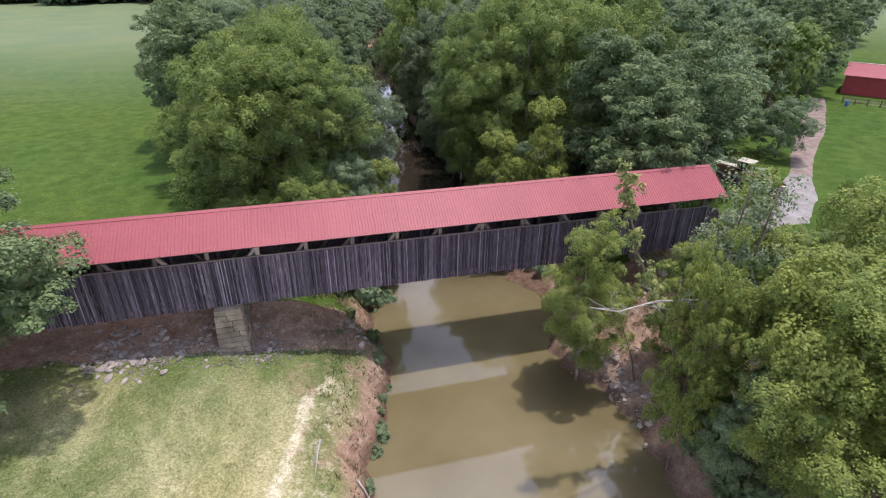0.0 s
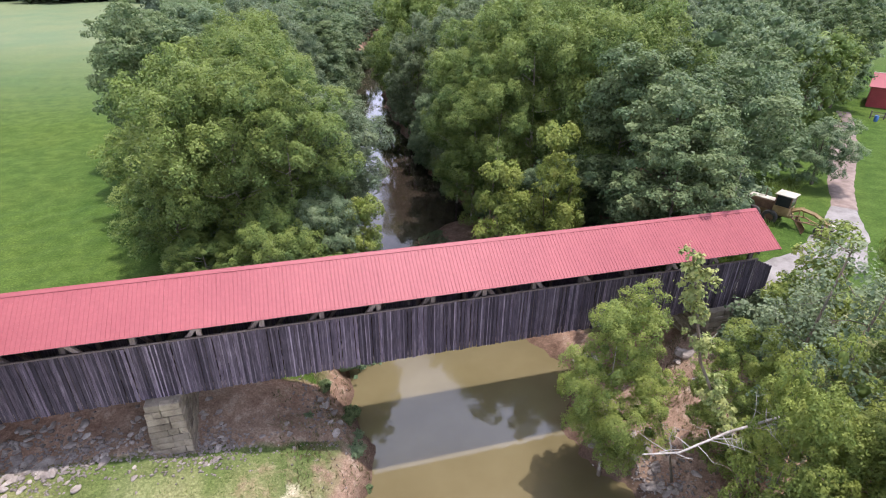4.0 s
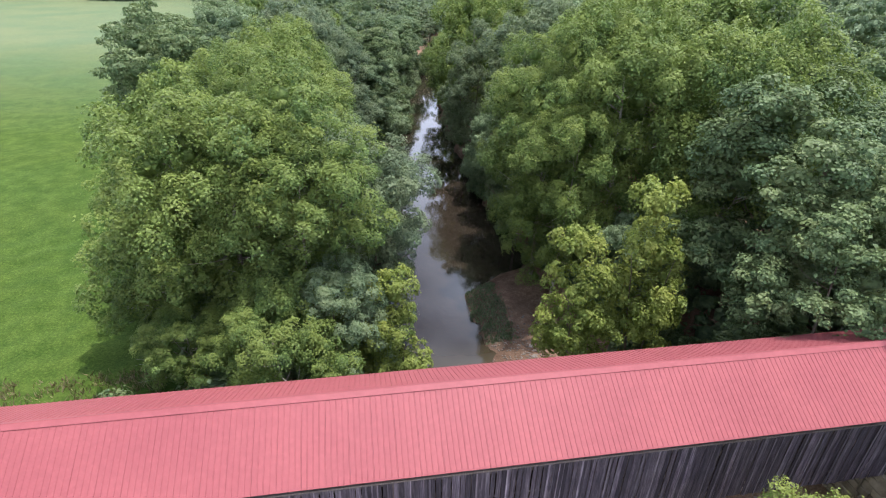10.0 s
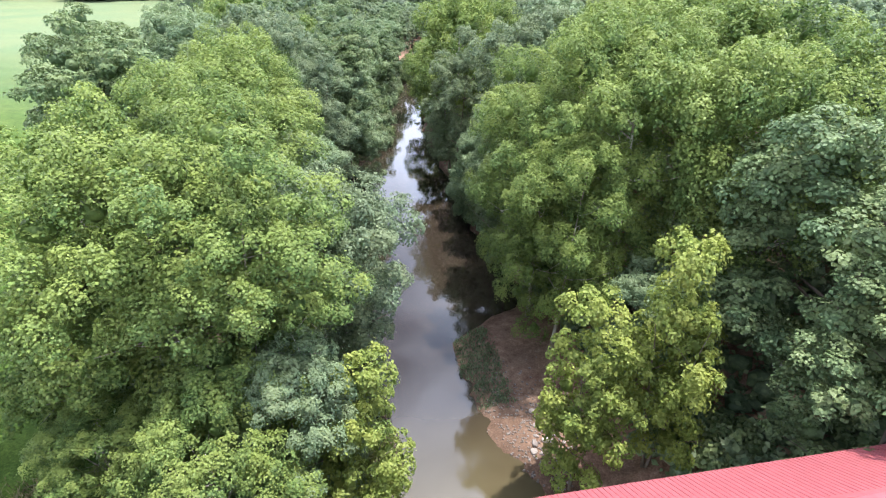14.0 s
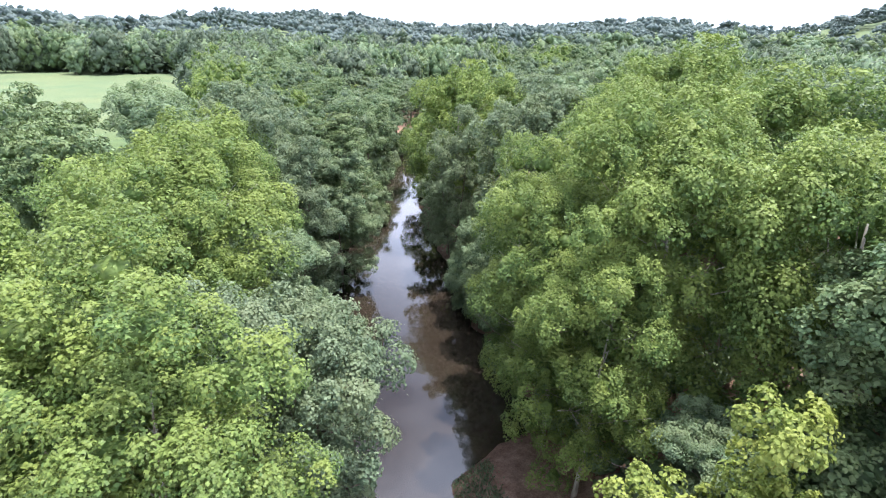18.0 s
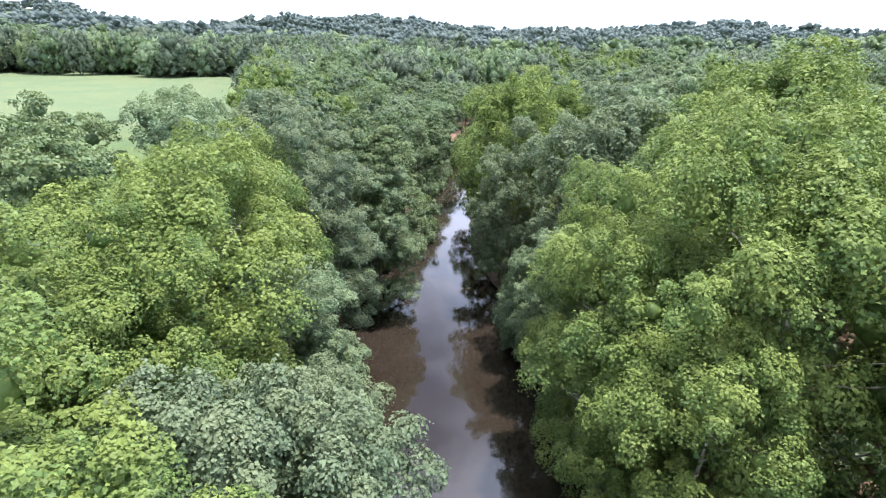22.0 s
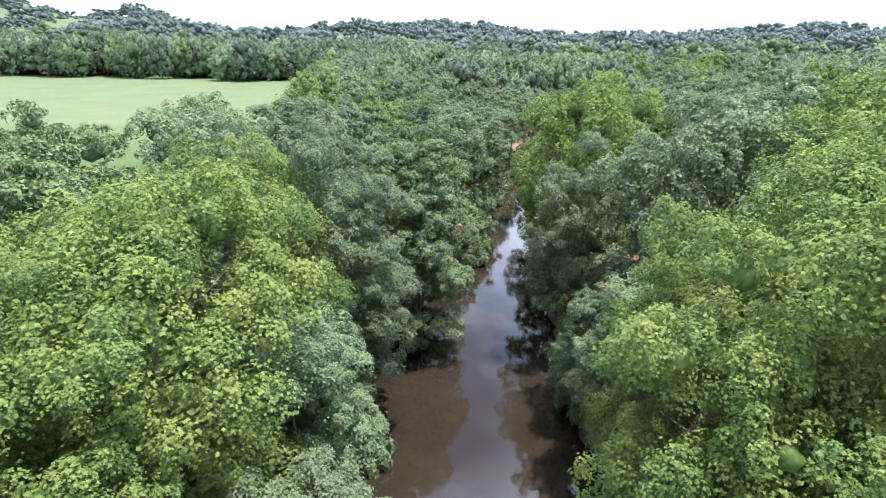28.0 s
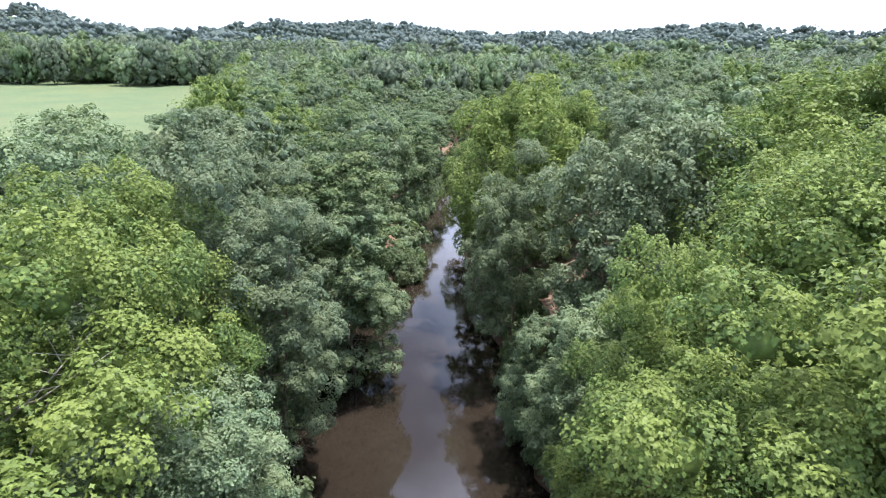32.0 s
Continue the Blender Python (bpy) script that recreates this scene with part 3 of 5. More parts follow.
wy = lines([(-200, 0), (0, 20), (240, 4)])
wx = lines([(-60, 0), (60, 4)])
wxx, wyy = np.meshgrid(wx, wy)
wi = np.arange(wxx.size).reshape(wxx.shape)
wq = np.stack([wi[:-1, :-1], wi[:-1, 1:], wi[1:, 1:], wi[1:, :-1]], -1).reshape(-1, 4)
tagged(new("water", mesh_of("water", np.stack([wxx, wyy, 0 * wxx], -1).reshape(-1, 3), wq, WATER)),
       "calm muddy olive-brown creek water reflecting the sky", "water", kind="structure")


def ribbon(name, pts, widths, lift, mat, seed=0):
    rng = random.Random(seed)
    P = [Vector((*p, 0)) for p in pts]
    dense = []
    for i in range(len(P) - 1):
        n = max(2, int((P[i + 1] - P[i]).length / 0.8))
        for k in range(n):
            t = k / n
            dense.append((P[i].lerp(P[i + 1], t), widths[i] + (widths[i + 1] - widths[i]) * t))
    dense.append((P[-1], widths[-1]))
    v, f = [], []
    M = 9
    for i, (p, w) in enumerate(dense):
        d = (dense[min(i + 1, len(dense) - 1)][0] - dense[max(i - 1, 0)][0]).normalized()
        s = Vector((-d.y, d.x, 0))
        wa, wb = w / 2 + 0.08 * math.sin(i * 0.5 + seed) + rng.uniform(-0.07, 0.07), w / 2 + 0.08 * math.sin(i * 0.37 + 2) + rng.uniform(-0.07, 0.07)
        for k in range(M):
            u = k / (M - 1)
            q = p + s * (wa - (wa + wb) * u)
            edge = min(u, 1 - u) * 2
            v.append((q.x, q.y, ground_z(q.x, q.y) + lift * min(1, edge * 4) - (0.05 if edge == 0 else 0)))
    for i in range(len(dense) - 1):
        for k in range(M - 1):
            a = i * M + k
            f.append((a, a + M, a + M + 1, a + 1))
    return mesh_of(name, v, f, mat, True)


tagged(new("road", ribbon("road", [(34, 38.6), (40, 39), (46, 40), (52, 44), (58, 49.4)], [4.2, 4.6, 5.6, 4.6, 2.0], 0.07, GRAVEL)),
       "pale gravel lane leading from the bridge", "road", kind="structure")
tagged(new("dirt_track", ribbon("dirt_track", [(57, 48.5), (66, 57.0), (74, 63.6), (84, 72.5), (94, 81.5)], [2.6, 3.0, 3.8, 3.2, 2.4], 0.09, TRACK, 3)),
       "narrow pinkish dirt track across the grass", "track", kind="structure")


# ---- the covered bridge ----
BX0, BX1 = -28.1, 33.9
ROOF0, ROOF1 = -28.7, 34.7
WALL_N, WALL_F, RIDGE_Y = 36.45, 40.95, 38.7
SIDE_Z0, SIDE_Z1, EAVE_Z, RIDGE_Z = 7.9, 11.74, 12.95, 14.72
EAVE_N, EAVE_F = 35.66, 41.74
PANEL = 3.41
rng = random.Random(4)

bridge = thing("covered_bridge", pose(3, RIDGE_Y, 0), "long weathered-board covered bridge with a red metal roof over the creek", "bridge")


def local(x, y, z):
    return Matrix.Translation((x - 3, y - RIDGE_Y, z))


# truss chords, posts and braces of both sides
for wy_, out in ((WALL_N + 0.2, -1), (WALL_F - 0.2, 1)):
    L = (BX1 - BX0) / 2
    for z0, z1, nm in ((8.0, 8.35, "bottom_chord"), (12.45, 12.8, "top_chord")):
        part(nm, Shape().box(-L, L, -0.13, 0.13, z0, z1, bevel=0.02).mesh(nm, TIMBER), bridge, "", local((BX0 + BX1) / 2, wy_, 0))
    post_me = Shape().box(-0.14, 0.14, -0.12, 0.12, 8.35, 12.45, bevel=0.015).mesh("post", TIMBER)
    for i in range(-6, 13):
        part("post", post_me, bridge, "", local(-7.6 + i * PANEL, wy_, 0))
    ang = math.atan2(3.9, PANEL - 0.3)
    ln = math.hypot(3.9, PANEL - 0.3) / 2
    up = Shape().box(-ln, ln, -0.1, 0.1, -0.12, 0.12, pose(0, 0, 0, 0, -math.degrees(ang), 0), bevel=0.015).mesh("brace", TIMBER)
    down = Shape().box(-ln, ln, -0.1, 0.1, -0.12, 0.12, pose(0, 0, 0, 0, math.degrees(ang), 0), bevel=0.015).mesh("brace", TIMBER)
    for i in range(-6, 12):
        xm = -7.6 + (i + 0.5) * PANEL
        rising = (0 <= i < 6) or i < -3
        part("brace", up if rising else down, bridge, "", local(xm, wy_, 10.4))

# siding boards on the creek-facing walls
board_meshes = []
for k in range(5):
    s_ = Shape()
    w = 0.15 + 0.016 * k
    s_.box(-w / 2, w / 2, -0.014, 0.014, 0, SIDE_Z1 - SIDE_Z0, bevel=0.003)
    board_meshes.append((w, s_.mesh("board", BOARD)))
batten_meshes = [(bw, Shape().box(-bw / 2, bw / 2, -0.012, 0.012, 0, SIDE_Z1 - SIDE_Z0, bevel=0.003).mesh("batten", BATTEN)) for bw in (0.05, 0.065, 0.08)]
x = BX0
while x < BX1 - 0.1:
    w, me = board_meshes[rng.randrange(5)]
    dz, dy = rng.uniform(-0.07, 0.03), rng.uniform(-0.03, 0.014)
    m = local(x + w / 2, WALL_N + dy, SIDE_Z0 + dz) @ pose(0, 0, 0, rng.uniform(-0.25, 0.25), rng.uniform(-0.25, 0.25), rng.uniform(-3, 3))
    part("board", me, bridge, "", m)
    x += w + rng.uniform(0.015, 0.055)
    if rng.random() < 0.5:
        continue
    bw, bat = batten_meshes[rng.randrange(3)]
    part("batten", bat, bridge, "", local(x - 0.01, WALL_N - 0.045 + rng.uniform(-0.008, 0.006), SIDE_Z0 + rng.uniform(-0.08, 0.05)) @ pose(0, 0, 0, rng.uniform(-0.2, 0.2), rng.uniform(-0.35, 0.35), 0))
far = Shape()
x = BX0
while x < BX1 - 0.1:
    w = rng.uniform(0.2, 0.26)
    far.box(x - 3, x + w - 3, WALL_F - RIDGE_Y - 0.014, WALL_F - RIDGE_Y + 0.014, SIDE_Z0 + rng.uniform(-0.05, 0.03), SIDE_Z1)
    x += w + rng.uniform(0.004, 0.02)
tagged(part("far_siding", far.mesh("far_siding", BOARD), bridge), kind="stuff")
for yy in (WALL_N - 0.03, WALL_F + 0.03):
    part("cap_rail", Shape().box(-(BX1 - BX0) / 2, (BX1 - BX0) / 2, -0.05, 0.05, 0, 0.1, bevel=0.01).mesh("cap_rail", TIMBER), bridge, "", local((BX0 + BX1) / 2, yy, SIDE_Z1))
# nailers that show in the open gap under the eaves
for zz in (8.4, 10.0, 11.5):
    part("nailer", Shape().box(-(BX1 - BX0) / 2, (BX1 - BX0) / 2, -0.03, 0.03, 0, 0.14).mesh("nailer", TIMBER), bridge, "", local((BX0 + BX1) / 2, WALL_N + 0.05, zz))
# deck and floor beams
deck = Shape()
x = BX0
while x < BX1:
    deck.box(x - 3, x + 0.24 - 3, -2.0, 2.0, 8.42 + rng.uniform(-0.01, 0.01), 8.5)
    x += 0.25
tagged(part("deck_planks", deck.mesh("deck_planks", TIMBER), bridge), kind="stuff")
beam = Shape().box(-0.12, 0.12, -2.12, 2.12, 8.05, 8.4).mesh("floor_beam", TIMBER)
tie = Shape().box(-0.1, 0.1, -2.3, 2.3, 12.5, 12.72).mesh("tie_beam", TIMBER)
slope_n = math.atan2(RIDGE_Z - EAVE_Z, RIDGE_Y - EAVE_N)
slen = math.hypot(RIDGE_Z - EAVE_Z, RIDGE_Y - EAVE_N)
for i in range(-12, 25):
    part("floor_beam", beam, bridge, "", local(-7.6 + i * PANEL / 2, RIDGE_Y, 0))
    if i % 2 == 0:
        part("tie_beam", tie, bridge, "", local(-7.6 + i * PANEL / 2, RIDGE_Y, 0))
rafter = Shape().box(-0.04, 0.04, 0.1, slen - 0.05, -0.2, -0.06).mesh("rafter", TIMBER)
for i in range(68):
    xx = ROOF0 + 0.4 + i * 0.92
    part("rafter", rafter, bridge, "", local(xx, EAVE_N, EAVE_Z) @ pose(0, 0, 0, math.degrees(slope_n), 0, 0))
    part("rafter", rafter, bridge, "", local(xx, EAVE_F, EAVE_Z) @ pose(0, 0, 0, math.degrees(slope_n), 0, 180))
# ribbed metal sheets, four ribs each
SHEET, RIB = 0.914, 0.2285
prof = []
for k in range(4):
    b = k * RIB
    prof += [(b, 0), (b + RIB - 0.05, 0), (b + RIB - 0.038, 0.021), (b + RIB - 0.012, 0.021)]
prof += [(SHEET, 0.0)]
sv = [(px, yy, pz) for yy in (-0.06, slen * 0.5, slen - 0.02) for px, pz in prof]
sv += [(px, yy, pz - 0.012) for yy in (-0.06, slen * 0.5, slen - 0.02) for px, pz in prof]
K = len(prof)
sf = []
for lay, flip in ((0, False), (3 * K, True)):
    for r_ in range(2):
        for k in range(K - 1):
            q = (lay + r_ * K + k, lay + r_ * K + k + 1, lay + (r_ + 1) * K + k + 1, lay + (r_ + 1) * K + k)
            sf.append(q[::-1] if flip else q)
for k in range(K - 1):
    sf.append((k + 1, k, 3 * K + k, 3 * K + k + 1))
sheet_me = mesh_of("roof_sheet", sv, sf, ROOF_RED)
n_sheets = round((ROOF1 - ROOF0) / SHEET)
for i in range(n_sheets):
    xx = ROOF0 + i * (ROOF1 - ROOF0) / n_sheets
    tilt = math.degrees(slope_n)
    part("roof_sheet", sheet_me, bridge, "", local(xx, EAVE_N, EAVE_Z + rng.uniform(0, 0.006)) @ pose(0, 0, 0, tilt, 0, 0))
    part("roof_sheet", sheet_me, bridge, "", local(xx + SHEET, EAVE_F, EAVE_Z + rng.uniform(0, 0.006)) @ pose(0, 0, 0, tilt, 0, 180))
# ridge cap, rake trim, eave battens
cap = Shape()
hx = (ROOF1 - ROOF0) / 2 + 0.04
ca, sa = math.cos(slope_n), math.sin(slope_n)
for sgn in (-1, 1):
    cap.box(-hx, hx, 0, 0.26, 0, 0.014, pose(0, 0, 0.03, -math.degrees(slope_n), 0, 0) if sgn > 0 else pose(0, 0, 0.03, -math.degrees(slope_n), 0, 180))
cap.tube([(-hx, 0, 0.035), (hx, 0, 0.035)], [0.018, 0.018], 8)
part("ridge_cap", cap.mesh("ridge_cap", ROOF_RED), bridge, "", local((ROOF0 + ROOF1) / 2, RIDGE_Y, RIDGE_Z))
for xx in (ROOF0 - 0.02, ROOF1 + 0.02):
    for yy, turn in ((EAVE_N, 0), (EAVE_F, 180)):
        part("rake_trim", Shape().box(-0.03, 0.03, -0.07, slen, -0.16, 0.035).mesh("rake_trim", ROOF_RED), bridge, "", local(xx, yy, EAVE_Z) @ pose(0, 0, 0, math.degrees(slope_n), 0, turn))
for yy in (EAVE_N + 0.06, EAVE_F - 0.06):
    part("eave_batten", Shape().box(-hx, hx, -0.03, 0.03, -0.12, -0.015).mesh("eave_batten", TIMBER), bridge, "", local((ROOF0 + ROOF1) / 2, yy, EAVE_Z))
# gable boards over the portals
for xx in (BX0, BX1):
    g = Shape()
    y = -2.25
    while y < 2.2:
        top = RIDGE_Z - 0.2 - abs(y + 0.12) * (RIDGE_Z - EAVE_Z) / (RIDGE_Y - EAVE_N)
        g.box(-0.015, 0.015, y, y + 0.22, 12.1 + 0.25 * abs(y) / 2.2 * 0, top)
        y += 0.235
    tagged(part("portal_gable", g.mesh("portal_gable", BOARD), bridge, "", local(xx, RIDGE_Y, 0)), kind="stuff")
# a short flared wing of boards beside the road end
for k in range(5):
    wing = Shape().box(0, 0.22, -0.015, 0.015, 8.2, 11.6 - 0.1 * k).mesh("wing_board", BOARD)
    part("wing_board", wing, bridge, "", local(BX1 + 0.02, WALL_N - 0.02, 0) @ pose(0, 0, 0, 0, 0, -14) @ pose(0.24 * k, 0, 0))

# ---- stone pier and abutments ----
def block_mesh(w, d, h, seed):
    bm = bmesh.new()
    bmesh.ops.create_cube(bm, size=1)
    for v in bm.verts:
        v.co = Vector((v.co.x * w, v.co.y * d, v.co.z * h))
    bmesh.ops.bevel(bm, geom=bm.edges[:], offset=0.035, segments=1, affect="EDGES")
    r = random.Random(seed)
    for v in bm.verts:
        v.co += Vector((r.uniform(-1, 1), r.uniform(-1, 1), r.uniform(-1, 1))) * 0.022
    me = bpy.data.meshes.new("stone_block")
    bm.to_mesh(me)
    bm.free()
    me.materials.append(STONE)
    return me


def masonry(name, label, x0, x1, y0, y1, z0, z1, batter, seed):
    """A pier of squared blocks round a solid core; its foot is wider by the batter."""
    r = random.Random(seed)
    ob = thing(name, pose((x0 + x1) / 2, (y0 + y1) / 2, z0), label, "pier")
    hx_, hy_ = (x1 - x0) / 2, (y1 - y0) / 2
    core = Shape()
    core.box(-hx_ + 0.12, hx_ - 0.12, -hy_ + 0.12, hy_ - 0.12, 0, z1 - z0 - 0.02)
    part("core", core.mesh("core", STONE), ob)
    h = 0.46
    n = round((z1 - z0) / h)
    h = (z1 - z0) / n
    stock = {}
    for c in range(n):
        off = batter * (1 - c / n)
        ex, ey = hx_ + off, hy_ + off
        for side in range(4):
            run = ex if side % 2 == 0 else ey
            t = -run
            while t < run - 0.05:
                w = min(r.choice([0.6, 0.8, 1.0, 1.2]), run - t)
                if run - t - w < 0.35:
                    w = run - t
                key = (round(w * 10), r.randrange(2))
                if key not in stock:
                    stock[key] = block_mesh(key[0] / 10 - 0.02, 0.42, h - 0.025, key[0] * 7 + key[1])
                mid = t + w / 2
                pos = {0: (mid, -ey + 0.2), 1: (ex - 0.2, mid), 2: (-mid, ey - 0.2), 3: (-ex + 0.2, -mid)}[side]
                part("stone_block", stock[key], ob, "", pose(pos[0] + r.uniform(-0.02, 0.02), pos[1] + r.uniform(-0.03, 0.03), (c + 0.5) * h, 0, 0, side * 90 + r.uniform(-1, 1)))
                t += w
    return ob


masonry("stone_pier", "mossy sandstone block pier under the bridge siding", -7.8, -5.95, 35.75, 41.6, 3.2, 7.95, 0.25, 3)
masonry("stone_abutment", "sandstone block abutment under the bridge end", 30.6, 33.6, 35.9, 41.5, 4.2, 7.95, 0.2, 5)
masonry("stone_abutment", "sandstone block abutment at the field end", -30.2, -27.6, 35.9, 41.5, 4.6, 7.95, 0.2, 8)

# ---- trees ----
def trunk_shape(rng_, height, spread, base, stems=1, limbs=7):
    """Trunk, limbs and boughs of a tree."""
    s_ = Shape()
    for st in range(stems):
        a = 2 * math.pi * st / stems + rng_.uniform(0, 1)
        lean = 0.12 * height if stems > 1 else 0.04 * height
        pts, rad = [], []
        for i in range(7):
            t = i / 6
            pts.append((math.cos(a) * lean * t + rng_.uniform(-0.15, 0.15) * t, math.sin(a) * lean * t + rng_.uniform(-0.15, 0.15) * t, -0.6 + (height * 0.74 + 0.6) * t))
            rad.append(base * (1.25 if i == 0 else 1) * (1 - 0.86 * t) / (1 if stems == 1 else 1.4))
        s_.tube(pts, rad, 8)
        for k in range(limbs):
            t = 0.3 + 0.6 * k / limbs
            p = Vector(pts[0]).lerp(Vector(pts[-1]), t)
            b = rng_.uniform(0, 2 * math.pi)
            reach = spread * rng_.uniform(0.55, 0.92) * (1.15 - 0.6 * t)
            tip = p + Vector((math.cos(b) * reach, math.sin(b) * reach, reach * rng_.uniform(0.35, 0.8)))
            mid = p.lerp(tip, 0.5) + Vector((0, 0, -0.08 * reach))
            r0 = base * (1 - 0.8 * t) * 0.55
            s_.tube([p, mid, tip], [r0, r0 * 0.6, r0 * 0.15], 5)
            for _ in range(2):
                q = mid.lerp(tip, rng_.uniform(0.0, 0.7))
                e = q + Vector((rng_.uniform(-1, 1), rng_.uniform(-1, 1), rng_.uniform(0.1, 0.9))) * reach * 0.4
                s_.tube([q, e], [r0 * 0.35, r0 * 0.08], 4)
    return s_


def ball(level):
    bm = bmesh.new()
    bmesh.ops.create_icosphere(bm, subdivisions=level, radius=1.0)
    v = np.array([tuple(q.co) for q in bm.verts])
    f = np.array([[q.index for q in face.verts] for face in bm.faces])
    bm.free()
    return v, f


OCTA = np.array([(1, 0, 0), (-1, 0, 0), (0, 1, 0), (0, -1, 0), (0, 0, 1), (0, 0, -1)], dtype=float)
OCTA_FACES = np.array([(0, 2, 4), (2, 1, 4), (1, 3, 4), (3, 0, 4), (2, 0, 5), (1, 2, 5), (3, 1, 5), (0, 3, 5)])
BALLS = {0: (OCTA, OCTA_FACES), 1: ball(1)}


def masses(rg, centres, radii, level, flat, rough=0.16):
    """Uneven rounded masses of inner leaves that close a crown behind its outer leaves."""
    bv, bf = BALLS[level]
    n, k = len(centres), len(bv)
    v = bv[None] * (1 + rough * rg.normal(size=(n, k, 1))) * radii[:, None, None] * np.array([1, 1, flat]) + centres[:, None, :]
    f = bf[None] + (np.arange(n) * k)[:, None, None]
    return v.reshape(-1, 3), f.reshape(-1, 3)


def joined(*pieces):
    """Many (verts, faces) or (verts, faces, tones) as one."""
    V, F, T, o = [], [], [], 0
    for v, f, *t in pieces:
        V.append(v)
        F.append(f + o)
        # inner masses get little of the painted top light
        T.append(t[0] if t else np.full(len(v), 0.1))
        o += len(v)
    return np.concatenate(V), np.concatenate(F), np.concatenate(T)


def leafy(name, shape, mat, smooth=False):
    """A mesh of leaves; tones vary at random and carry light painted on puff tops."""
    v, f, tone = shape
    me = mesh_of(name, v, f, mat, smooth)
    me.attributes.new("top_lit", "FLOAT", "POINT").data.foreach_set("value", np.asarray(tone, dtype=np.float32))
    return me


def leaves(rg, centres, radii, outward, count, size, flat=0.8, up=0.5, jitter=0.3, stray=0.07, lobed=False):
    """Folded pointed or lobed leaves over the outer and upper side of puffs: verts, faces and a tone for each vert."""
    n = len(centres)
    weight = radii ** 2
    pick = rg.choice(n, count, p=weight / weight.sum())
    d = rg.normal(size=(count, 3)) * 0.8 + outward[pick] * 0.6
    d[:, 2] = np.maximum(d[:, 2] + 0.4, -0.55)
    d /= np.linalg.norm(d, axis=1, keepdims=True) + 1e-9
    ph = rg.uniform(0, 6.28, (n, 3))[pick]
    lump = 1 + 0.13 * np.sin(4.1 * d[:, 0] + ph[:, 0]) + 0.13 * np.sin(4.7 * d[:, 1] + ph[:, 1]) + 0.1 * np.sin(5.3 * d[:, 2] + ph[:, 2])
    rr = radii[pick] * lump * (1 - 0.4 * rg.random(count) ** 2.2)
    rr *= np.where(rg.random(count) < stray, rg.uniform(1.05, 1.4, count), 1.0)
    p = centres[pick] + d * rr[:, None] * np.array([1, 1, flat])
    nrm = d * 0.75 + np.array([0, 0, up]) + rg.normal(size=(count, 3)) * jitter
    nrm /= np.linalg.norm(nrm, axis=1, keepdims=True)
    u = np.cross(nrm, rg.normal(size=(count, 3)))
    u /= np.linalg.norm(u, axis=1, keepdims=True) + 1e-9
    w = np.cross(nrm, u)
    l = size * rg.uniform(0.6, 1.35, (count, 1))
    # random tone, plus painted top light that grows with upward direction
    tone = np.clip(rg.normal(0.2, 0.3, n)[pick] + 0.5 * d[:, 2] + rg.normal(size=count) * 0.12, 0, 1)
    base = p - u * l * 0.45
    if lobed:
        sag = [nrm * l * rg.normal(-0.12, 0.16, (count, 1)) for _ in range(3)]
        v = np.stack([base, p + w * l * 0.5 + u * l * 0.02 + sag[0], p + w * l * 0.17 + u * l * 0.16, p + u * l * 0.6 + sag[1],
                      p - w * l * 0.17 + u * l * 0.16, p - w * l * 0.5 + u * l * 0.02 + sag[2]], 1).reshape(-1, 3)
        tri = np.array([[0, 2, 1], [0, 3, 2], [0, 4, 3], [0, 5, 4]])
    else:
        fold, droop = nrm * l * rg.uniform(0.02, 0.2, (count, 1)), nrm * l * rg.uniform(0.0, 0.3, (count, 1))
        v = np.stack([base, p + w * l * 0.4 + fold, p + u * l * 0.6 - droop, p - w * l * 0.4 + fold], 1).reshape(-1, 3)
        tri = np.array([[0, 2, 1], [0, 3, 2]])
    k = len(v) // count
    f = (tri[None] + k * np.arange(count)[:, None, None]).reshape(-1, 3)
    return v, f, np.repeat(tone, k)


